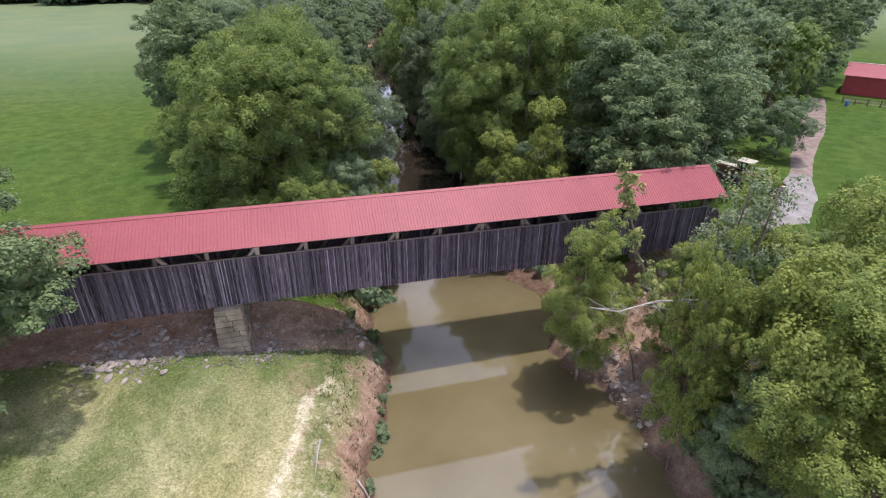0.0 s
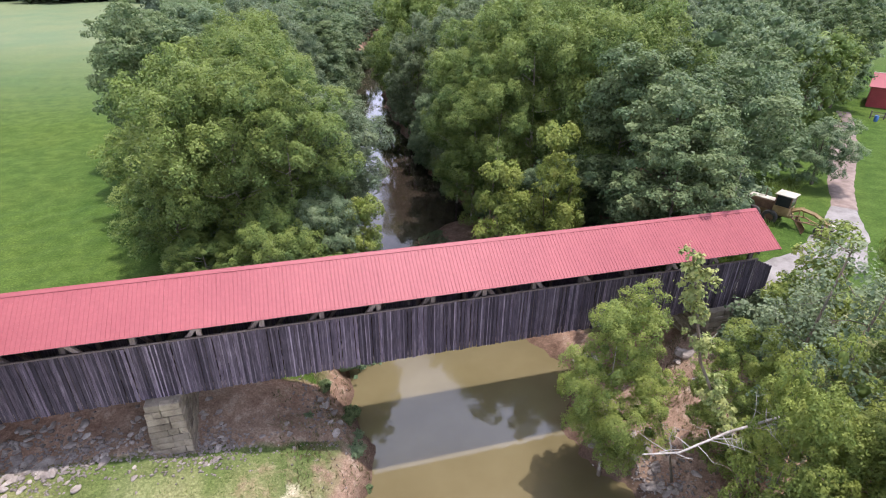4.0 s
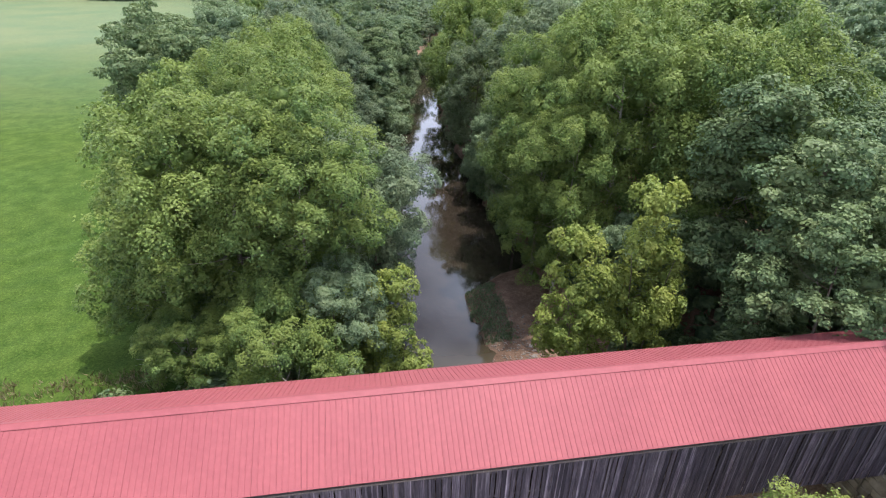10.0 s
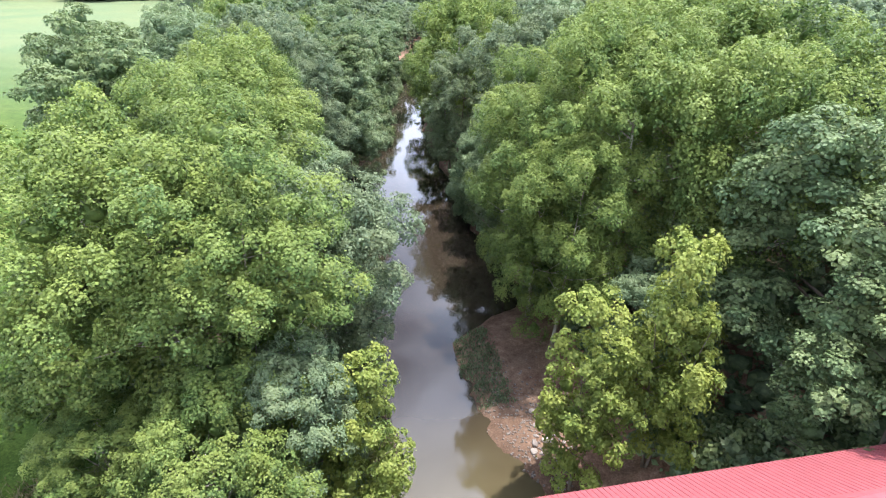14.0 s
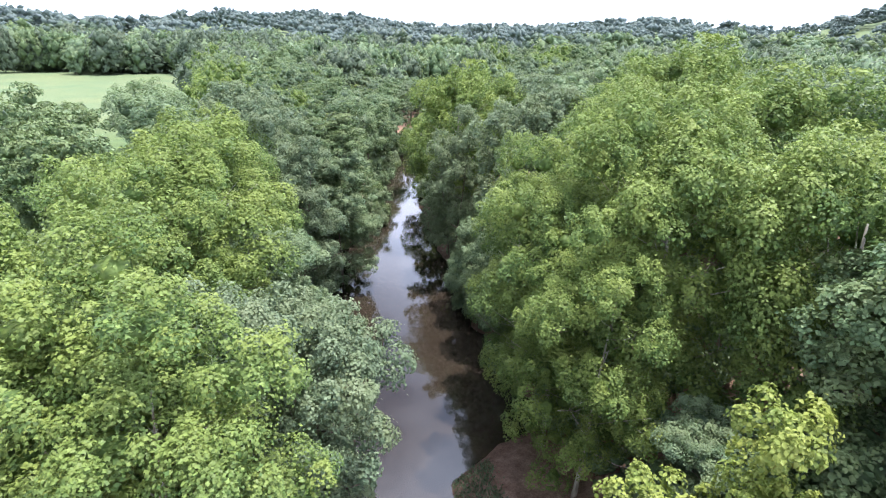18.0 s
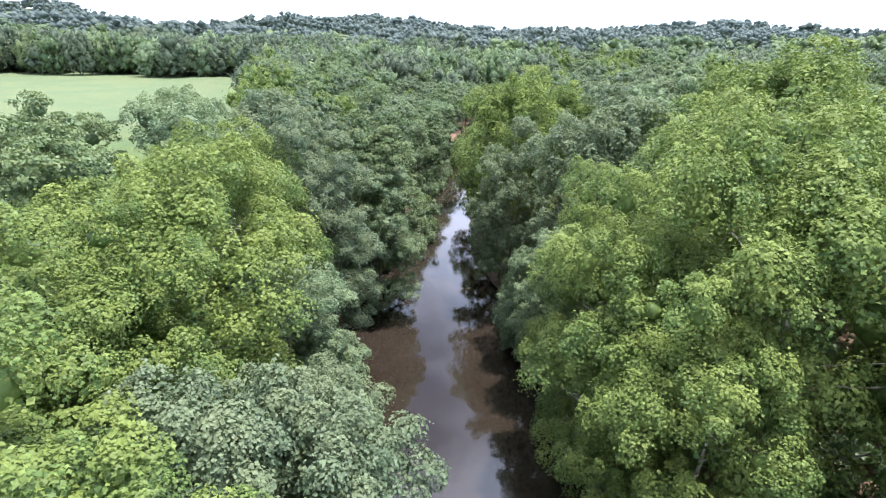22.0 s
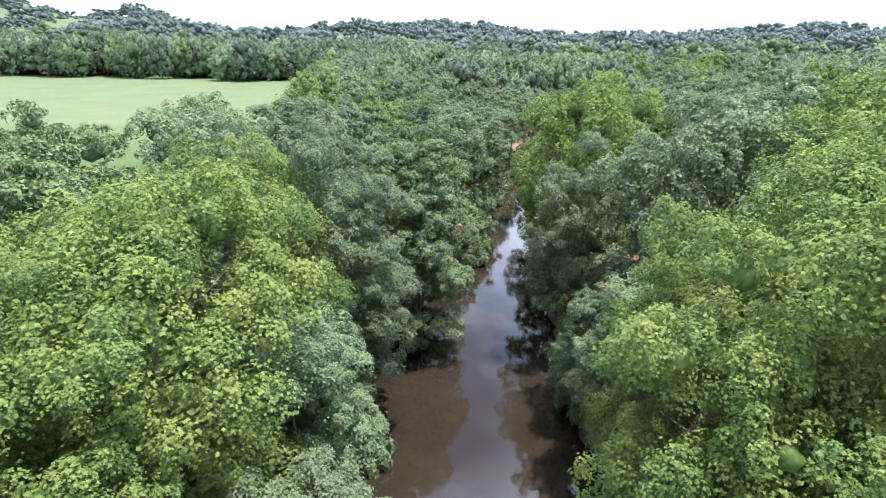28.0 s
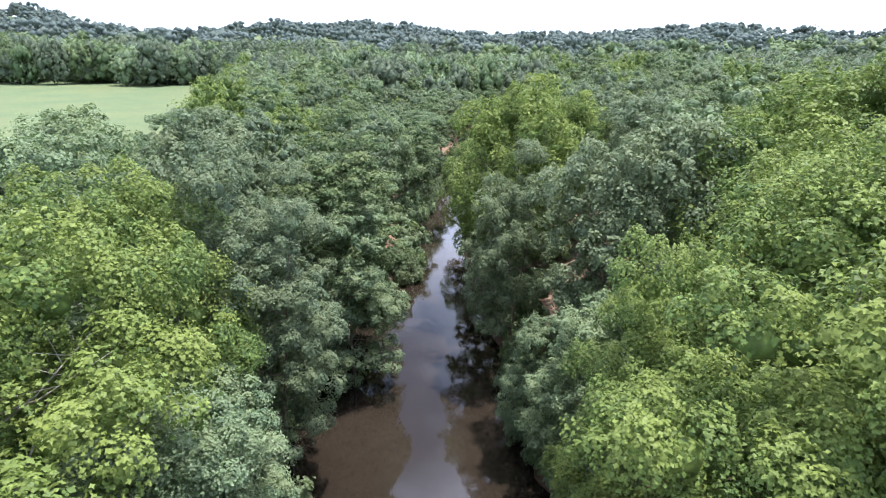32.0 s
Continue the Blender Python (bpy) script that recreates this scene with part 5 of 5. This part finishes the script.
def road_grader(x, y, z, turn):
    ob = thing("road_grader", pose(x, y, z, 0, 0, turn), "old faded yellow road grader parked on the gravel verge", "grader")
    for sx in (-0.78, 0.78):
        for sy in (-1.02, 1.02):
            wheel(ob, sx, sy, 0.7, 0.7, 0.4)
    for sy in (-0.95, 0.95):
        wheel(ob, 5.3, sy, 0.64, 0.64, 0.34)
    part("tandem_case", Shape().box(-0.95, 0.95, -0.72, -0.6, 0.5, 0.85, bevel=0.05).box(-0.95, 0.95, 0.6, 0.72, 0.5, 0.85, bevel=0.05).mesh("tandem_case", RUST), ob)
    part("rear_frame", Shape().box(-1.7, 2.4, -0.42, 0.42, 0.85, 1.2, bevel=0.04).mesh("rear_frame", YELLOW), ob)
    hood = Shape().box(-1.75, 0.7, -0.5, 0.5, 1.2, 2.15, bevel=0.08)
    hood_ob = part("engine_hood", hood.mesh("engine_hood", RUST), ob, "rusty brown engine cover")
    part("hood_top", Shape().box(-1.7, 0.65, -0.46, 0.46, 2.16, 2.22, bevel=0.02).mesh("hood_top", CREAM), hood_ob, "faded cream top panel")
    for k in range(4):
        part("louvre", Shape().box(-1.4 + k * 0.45, -1.1 + k * 0.45, -0.53, -0.505, 1.45, 1.95, bevel=0.005).mesh("louvre", RUST), hood_ob)
    part("exhaust_pipe", Shape().tube([(-0.4, 0.2, 2.2), (-0.4, 0.2, 2.9), (-0.46, 0.2, 3.0)], [0.05, 0.05, 0.05], 8).mesh("exhaust_pipe", RUST), hood_ob)
    part("radiator_grille", Shape().box(-1.82, -1.76, -0.44, 0.44, 1.25, 2.05, bevel=0.01).mesh("radiator_grille", RUBBER), hood_ob)
    cab = part("cab", Shape().box(0.75, 2.2, -0.72, 0.72, 1.15, 1.9, bevel=0.03).mesh("cab", YELLOW), ob)
    for px in (0.8, 2.15):
        for py in (-0.68, 0.68):
            part("cab_post", Shape().box(px - 0.045, px + 0.045, py - 0.045, py + 0.045, 1.9, 2.98).mesh("cab_post", RUST), cab)
    part("cab_roof", Shape().box(0.62, 2.34, -0.82, 0.82, 2.98, 3.08, bevel=0.03).mesh("cab_roof", CREAM), cab, "flat cream cab roof")
    for x0, x1, y0, y1 in ((0.86, 2.09, -0.7, -0.685), (0.86, 2.09, 0.685, 0.7), (0.78, 0.795, -0.62, 0.62), (2.16, 2.175, -0.62, 0.62)):
        part("window", Shape().box(x0, x1, y0, y1, 1.92, 2.95).mesh("window", DARK_GLASS), cab, "dark dusty glass")
    part("steering_column", Shape().tube([(2.35, 0, 1.2), (2.05, 0, 2.0)], [0.04, 0.04], 6).mesh("steering_column", RUST), cab)
    beam_ = Shape()
    beam_.tube([(2.2, 0, 1.55), (3.0, 0, 1.95), (4.2, 0, 1.8), (5.1, 0, 1.35), (5.75, 0, 1.1)], [0.24, 0.2, 0.19, 0.19, 0.21], 4)
    part("front_frame", beam_.mesh("front_frame", YELLOW), ob, "arched faded yellow beam")
    part("front_axle", Shape().box(5.18, 5.42, -0.85, 0.85, 0.55, 0.75, bevel=0.03).mesh("front_axle", RUST), ob)
    part("nose_block", Shape().box(5.55, 6.05, -0.3, 0.3, 0.85, 1.3, bevel=0.05).mesh("nose_block", CREAM), ob, "pale front counterweight")
    ring = Shape()
    pts = [(3.2 + 0.75 * math.cos(t * math.pi / 10), 0.75 * math.sin(t * math.pi / 10), 0.95) for t in range(21)]
    ring.tube(pts, [0.07] * 21, 6)
    part("circle_ring", ring.mesh("circle_ring", RUST), ob)
    blade = Shape()
    prev = None
    arc = [(0.16 * math.sin(a) - 0.1, 0.62 * (a / 2.2)) for a in [0, 0.45, 0.9, 1.35, 1.8, 2.2]]
    for (xa, za), (xb, zb) in zip(arc, arc[1:]):
        blade.add([(xa, -1.75, za), (xa, 1.75, za), (xb, 1.75, zb), (xb, -1.75, zb), (xa + 0.03, -1.75, za), (xa + 0.03, 1.75, za), (xb + 0.03, 1.75, zb), (xb + 0.03, -1.75, zb)],
                  [(0, 1, 2, 3), (7, 6, 5, 4), (0, 4, 5, 1), (3, 2, 6, 7), (0, 3, 7, 4), (1, 5, 6, 2)])
    part("blade", blade.mesh("blade", RUST), ob, "curved rusty mouldboard", pose(3.2, 0, 0.16, 0, 0, 28))
    for sy in (-0.55, 0.55):
        part("lift_arm", Shape().tube([(3.0, sy, 2.0), (3.2, sy * 1.3, 1.0)], [0.05, 0.05], 6).mesh("lift_arm", YELLOW), ob)
        part("drawbar", Shape().tube([(5.3, 0, 0.8), (3.6, sy, 0.95)], [0.07, 0.07], 6).mesh("drawbar", YELLOW), ob)
    return ob


road_grader(46.8, 48.6, ground_z(46.8, 48.0) + 0.02, -63.4)


def shed(x, y, turn):
    z = ground_z(x, y)
    ob = thing("barn", pose(x, y, z, 0, 0, turn), "long low red metal barn beside the track", "barn")
    wall = part("wall", Shape().box(-7.0, 7.0, -4.5, 4.5, -0.3, 3.6).mesh("wall", BARN_RED), ob)
    seam = Shape().box(-0.03, 0.03, -0.03, 0.0, 0, 3.5).mesh("seam", BARN_RED)
    for k in range(20):
        part("seam", seam, wall, "", pose(-6.8 + 0.716 * k, -4.5, 0))
    for sy, t in ((-1, 20), (1, -20)):
        part("roof", Shape().box(-7.4, 7.4, 0 if sy < 0 else -5.3, 5.3 if sy < 0 else 0, 0, 0.08, pose(0, -5.0 if sy < 0 else 5.0, 3.45, t, 0, 0)).mesh("roof", ROOF_RED), ob)
    part("ridge_cap", Shape().box(-7.4, 7.4, -0.2, 0.2, 0, 0.06, pose(0, 0, 5.3)).mesh("ridge_cap", CREAM), ob, "white ridge cap")
    part("door", Shape().box(-1.5, 1.5, -4.56, -4.5, 0, 2.8, bevel=0.02).mesh("door", BARN_RED), ob)
    return ob


shed(109.6, 81.4, -52)


def rail_fence(ax, ay, bx, by, bays):
    ob = thing("rail_fence", pose(ax, ay, ground_z(ax, ay)), "low weathered wooden rail fence on the grass by the barn", "fence")
    post = Shape().box(-0.08, 0.08, -0.08, 0.08, -0.3, 1.25, bevel=0.015).mesh("post", TIMBER)
    ln = math.hypot(bx - ax, by - ay) / bays
    rail = Shape().box(0, ln, -0.03, 0.03, -0.06, 0.06, bevel=0.01).mesh("rail", TIMBER)
    turn = math.degrees(math.atan2(by - ay, bx - ax))
    for k in range(bays + 1):
        x, y = (bx - ax) * k / bays, (by - ay) * k / bays
        dz = ground_z(ax + x, ay + y) - ground_z(ax, ay)
        part("post", post, ob, "", pose(x, y, dz))
        if k < bays:
            for h in (0.35, 0.7, 1.05):
                part("rail", rail, ob, "", pose(x, y, dz + h, 0, 0, turn))


rail_fence(94.7, 77.3, 99.6, 71.6, 4)


def barrel(x, y):
    ob = thing("barrel", pose(x, y, ground_z(x, y)), "blue plastic barrel standing on the grass by the fence", "barrel")
    body = Shape()
    body.tube([(0, 0, 0), (0, 0, 0.08), (0, 0, 0.45), (0, 0, 0.82), (0, 0, 0.9)], [0.26, 0.3, 0.32, 0.3, 0.26], 16)
    part("body", body.mesh("body", BLUE, True), ob)
    lid = Shape()
    lid.tube([(0, 0, 0.88), (0, 0, 0.94)], [0.27, 0.27], 16)
    part("lid", lid.mesh("lid", BLUE), ob)


barrel(93.6, 75.4)

# rubble, boulders and driftwood
def rock_mesh(seed):
    bm = bmesh.new()
    bmesh.ops.create_icosphere(bm, subdivisions=2, radius=0.5)
    off = Vector((seed * 3.7, seed * 1.9, 0))
    for v in bm.verts:
        k = 1 + 0.45 * noise.noise(v.co * 1.7 + off) + 0.2 * noise.noise(v.co * 4 + off)
        v.co = Vector((v.co.x * 1.2 * k, v.co.y * 0.95 * k, v.co.z * 0.62 * k))
        v.co.z = max(v.co.z, -0.2)
    me = bpy.data.meshes.new("rock")
    bm.to_mesh(me)
    bm.free()
    me.materials.append(ROCK)
    return me


rock_stock = [rock_mesh(k) for k in range(6)]
rng = random.Random(51)


def rock(x, y, size, label="pale angular limestone boulder on the bank", group="boulders along the creek"):
    ob = new("rock", rng.choice(rock_stock))
    ob.matrix_basis = Matrix.LocRotScale((x, y, ground_z(x, y) + 0.08 * size), Euler((rng.uniform(-0.3, 0.3), rng.uniform(-0.3, 0.3), rng.uniform(0, 6.3))), (size * rng.uniform(0.8, 1.2), size * rng.uniform(0.7, 1.1), size * rng.uniform(0.7, 1.0)))
    tagged(ob, label, "rock", group)


for cx, cy, sx, sy, n, lo, hi in ((-14.5, 37.2, 3.4, 1.8, 46, 0.15, 0.5), (-9.2, 37.4, 1.2, 1.6, 24, 0.12, 0.36), (-4.8, 37.2, 1.0, 1.5, 22, 0.12, 0.36), (-14.5, 35.4, 2.8, 1.6, 80, 0.18, 0.6), (-8.9, 35.8, 0.9, 1.4, 16, 0.15, 0.42), (-4.6, 35.6, 0.9, 1.2, 22, 0.15, 0.4), (-11.5, 36.5, 2.5, 1.5, 14, 0.15, 0.35),
                                (2.4, 39.4, 0.9, 2.4, 12, 0.2, 0.6), (0.0, 36.0, 2.4, 1.4, 9, 0.15, 0.4), (22.4, 27.4, 1.4, 3.0, 44, 0.2, 0.7), (20.6, 32.0, 0.7, 2.0, 9, 0.25, 0.6),
                                (22.6, 40.8, 1.6, 1.4, 9, 0.35, 1.0), (28.6, 35.6, 1.2, 0.8, 6, 0.4, 1.2), (35.0, 35.6, 1.2, 0.8, 14, 0.25, 0.6), (19.5, 55.0, 1.2, 3.5, 16, 0.2, 0.55), (33.6, 52.5, 0.6, 0.6, 3, 0.4, 0.8)):
    for _ in range(n):
        rock(rng.gauss(cx, sx * 0.6), rng.gauss(cy, sy * 0.6), rng.uniform(lo, hi))


def pebbles():
    rg = np.random.default_rng(5)
    V, F, o = [], [], 0
    base = np.array([(0.5, 0, 0), (-0.5, 0, 0), (0, 0.4, 0), (0, -0.4, 0), (0.1, 0.05, 0.35), (-0.1, 0, -0.2)])
    fc = np.array([(0, 2, 4), (2, 1, 4), (1, 3, 4), (3, 0, 4), (2, 0, 5), (1, 2, 5), (3, 1, 5), (0, 3, 5)])
    for cx, cy, sx, sy, n in ((-13.5, 35.6, 3.8, 1.8, 900), (-5.5, 35.6, 2.8, 1.5, 600), (1.5, 38.0, 2.0, 3.5, 200), (22.5, 28.5, 2.0, 4.0, 620), (18.5, 56.5, 2.4, 5.0, 520), (35.0, 35.8, 2.0, 1.0, 220), (25.0, 38.6, 3.0, 2.0, 160)):
        for _ in range(n):
            x, y = rg.normal(cx, sx * 0.6), rg.normal(cy, sy * 0.6)
            z = ground_z(x, y)
            if z < 0.02:
                continue
            a = rg.uniform(0, 6.28)
            sc = rg.uniform(0.1, 0.32)
            p = base * sc
            q = np.stack([p[:, 0] * math.cos(a) - p[:, 1] * math.sin(a) + x, p[:, 0] * math.sin(a) + p[:, 1] * math.cos(a) + y, p[:, 2] + z], 1)
            V.append(q)
            F.append(fc + o)
            o += 6
    tagged(new("rubble", mesh_of("rubble", np.concatenate(V), np.concatenate(F), ROCK)), "scattered pale stone rubble on the bare banks", "rubble", kind="stuff")


pebbles()


def branch_thing(name, label, category, pts, r0, r1, mat, twigs, seed, reach):
    rr = random.Random(seed)
    base = Vector(pts[0])
    ob = thing(name, Matrix.Translation(base), label, category)
    P = [Vector(p) - base for p in pts]
    n = len(P)
    part("trunk", Shape().tube(P, [r0 + (r1 - r0) * i / (n - 1) for i in range(n)], 8).mesh("trunk", mat, True), ob)
    for k in range(twigs):
        i = rr.randrange(max(1, n // 3), n)
        p = P[i - 1].lerp(P[i], rr.random())
        d = Vector((rr.uniform(-1, 1), rr.uniform(-1, 1), rr.uniform(-0.2, 0.9))).normalized() * reach * rr.uniform(0.4, 1)
        m1 = p + d * 0.5 + Vector((rr.uniform(-1, 1), rr.uniform(-1, 1), rr.uniform(-1, 1))) * 0.12 * reach
        s_ = Shape().tube([p, m1, p + d], [r1 * 0.8, r1 * 0.5, r1 * 0.12], 5)
        for _ in range(3):
            q = m1.lerp(p + d, rr.random())
            s_.tube([q, q + Vector((rr.uniform(-1, 1), rr.uniform(-1, 1), rr.uniform(-0.3, 1))) * reach * 0.3], [r1 * 0.3, r1 * 0.06], 4)
        part("branch", s_.mesh("branch", mat, True), ob)
    return ob


def wrapped(ob, pts, base, n, spread, size, mat, seed):
    rg = np.random.default_rng(seed)
    P = np.array(pts, float) - np.array(base, float)
    t = rg.random(70) * (len(P) - 1)
    i = np.clip(t.astype(int), 0, len(P) - 2)
    c = P[i] + (P[i + 1] - P[i]) * (t - i)[:, None] + rg.normal(size=(70, 3)) * spread * 0.35
    d = rg.normal(size=(70, 3))
    d /= np.linalg.norm(d, axis=1, keepdims=True)
    part("vine", leafy("vine", leaves(rg, c, rg.uniform(0.2, 0.42, 70) * spread ** 0.6, d, n, size * 0.85, 1.1), mat), ob, "olive climbing vine leaves")


b0 = (23.4, 22.2, ground_z(23.4, 22.2) - 0.3)
snag_pts = [b0, (22.2, 22.3, 6), (20.0, 22.6, 11.5), (17.2, 23.0, 16.5), (15.6, 23.2, 21.8)]
snag = branch_thing("dead_tree", "leaning dead tree wrapped in olive vine above the bank", "tree", snag_pts, 0.13, 0.04, BROWN_BARK, 5, 3, 1.2)
wrapped(snag, snag_pts[2:], b0, 3000, 0.62, 0.18, LEAF["vine"], 41)
b1 = (26.5, 24.5, ground_z(26.5, 24.5) - 0.3)
branch_thing("dead_tree", "bare silver-grey dead tree with a long branch over the water", "tree", [b1, (25.6, 24.0, 9), (22.5, 22.6, 12.6), (18.0, 21.4, 14.0), (15.4, 21.0, 14.0), (13.4, 20.7, 14.8)], 0.085, 0.03, DEAD_WOOD, 24, 8, 1.7)
for (bx, by, top), sd in (((25.3, 22.5, 19.6), 5), ((26.2, 25.2, 19.2), 6), ((27.8, 27.4, 14.0), 7)):
    bz = ground_z(bx, by) - 0.3
    pts = [(bx, by, bz), (bx + 0.2, by, bz + 5), (bx - 0.2, by + 0.2, bz + 11), (bx, by, top)]
    t_ = branch_thing("bare_tree", "half-bare grey tree with sparse pale leaves", "tree", pts, 0.15, 0.04, BROWN_BARK, 14, sd, 3.0)
    wrapped(t_, pts[1:], pts[0], 2600, 2.6, 0.22, LEAF["willow"], sd)
bz = ground_z(44.0, 50.0)
branch_thing("bare_tree", "leafless pale dead tree beside the parked grader", "tree", [(44.0, 50.0, bz - 0.3), (43.9, 50.1, bz + 3), (44.1, 50.0, bz + 6), (43.9, 50.2, bz + 9)], 0.13, 0.03, DEAD_WOOD, 12, 91, 2.4)
bz = ground_z(23.2, 28.2)
branch_thing("young_trunk", "thin brown leaning trunk on the stony bank", "tree", [(23.2, 28.0, bz - 0.2), (22.8, 28.4, bz + 2), (22.0, 29.2, bz + 4.6)], 0.09, 0.05, BROWN_BARK, 3, 12, 0.8)
for x, y, dx, dy, sd in ((-1.2, 26.6, -0.5, -2.8, 1), (0.8, 24.0, 0.8, -1.2, 2), (21.6, 47.5, 2.2, 1.6, 3), (24.0, 56.0, -1.4, 3.0, 4), (29.6, 34.4, 2.0, 1.0, 5), (27.6, 33.0, 2.4, -1.6, 7)):
    z0, z1 = ground_z(x, y) + 0.12, max(0.15, ground_z(x + dx, y + dy) + 0.15)
    branch_thing("fallen_branch", "bleached fallen branch lying on the bank", "branch", [(x, y, z0), (x + dx * 0.5, y + dy * 0.5 + 0.2, (z0 + z1) / 2 + 0.1), (x + dx, y + dy, z1)], 0.09, 0.03, DEAD_WOOD, 3, 60 + sd, 0.7)
stump_z = ground_z(34.3, 52.7)
branch_thing("stump", "splintered pale broken stump under the trees", "stump", [(34.3, 52.7, stump_z - 0.2), (34.35, 52.7, stump_z + 0.9), (34.3, 52.6, stump_z + 1.9)], 0.3, 0.16, DEAD_WOOD, 2, 77, 0.5)


# weeds on the mud bar and banks, grass on the near meadow
def tufts(name, label, spots, blades, height, mat, seed, broad=0.3):
    rg = np.random.default_rng(seed)
    xy = np.array(spots)
    k = rg.integers(0, len(xy), blades)
    p = np.stack([xy[k, 0] + rg.normal(size=blades) * 0.22, xy[k, 1] + rg.normal(size=blades) * 0.22], 1)
    z = land(p[:, 0], p[:, 1])
    keep = z > 0.03
    p, z = p[keep], z[keep]
    n = len(p)
    h = height * rg.uniform(0.5, 1.3, n)
    a = rg.uniform(0, 6.28, n)
    w = h * broad * 0.5
    lean = rg.normal(size=(n, 2)) * h[:, None] * 0.45
    root = np.stack([p[:, 0], p[:, 1], z], 1)
    side = np.stack([np.cos(a) * w, np.sin(a) * w, 0 * a], 1)
    tip = root + np.stack([lean[:, 0], lean[:, 1], h], 1)
    v = np.stack([root - side, root + side, tip], 1).reshape(-1, 3)
    tagged(new(name, mesh_of(name, v, np.arange(3 * n).reshape(-1, 3), mat)), label, "grass", kind="stuff")


rg = np.random.default_rng(61)
bar = [(x, y) for x, y in zip(rg.uniform(13, 18.5, 700), rg.uniform(59, 69, 700)) if ground_z(x, y) > 0.05]
tufts("bar_weeds", "low dark green weeds growing on the mud bar", bar, 3600, 0.22, LEAF["elm"], 1, 0.5)
bank = [(x, y) for x, y in zip(rg.uniform(-1, 5.5, 260), rg.uniform(20, 44, 260)) if ground_z(x, y) > 0.1] + [(x, y) for x, y in zip(rg.uniform(19.5, 36, 1800), rg.uniform(16, 37, 1800)) if ground_z(x, y) > 0.6 and x > 25.5]
tufts("bank_weeds", "ragged grass and weeds on the creek banks", bank, 16000, 0.26, STRAW, 2, 0.3)
verge = [(x, y) for x, y in zip(rg.uniform(35, 60, 1200), rg.uniform(33, 56, 1200)) if abs(y - 0.72 * x - 8) > 5.5 and y < 0.78 * x + 14]
tufts("verge_weeds", "tall bright weeds on the lane verge", verge, 14000, 0.6, LEAF["lime"], 3, 0.35)
edge = [(x, y) for x, y in zip(rg.uniform(-20, 2, 900), rg.uniform(42, 52, 900))]
tufts("edge_weeds", "rough grass below the bridge at the wood edge", edge, 12000, 0.3, STRAW, 4, 0.25)
mead = [(x, y) for x, y in zip(rg.uniform(-22, 2, 2600), rg.uniform(16, 34.5, 2600))]
tufts("meadow_grass", "short patchy grass on the near meadow", mead, 40000, 0.085, LEAF["sycamore"], 6, 0.4)
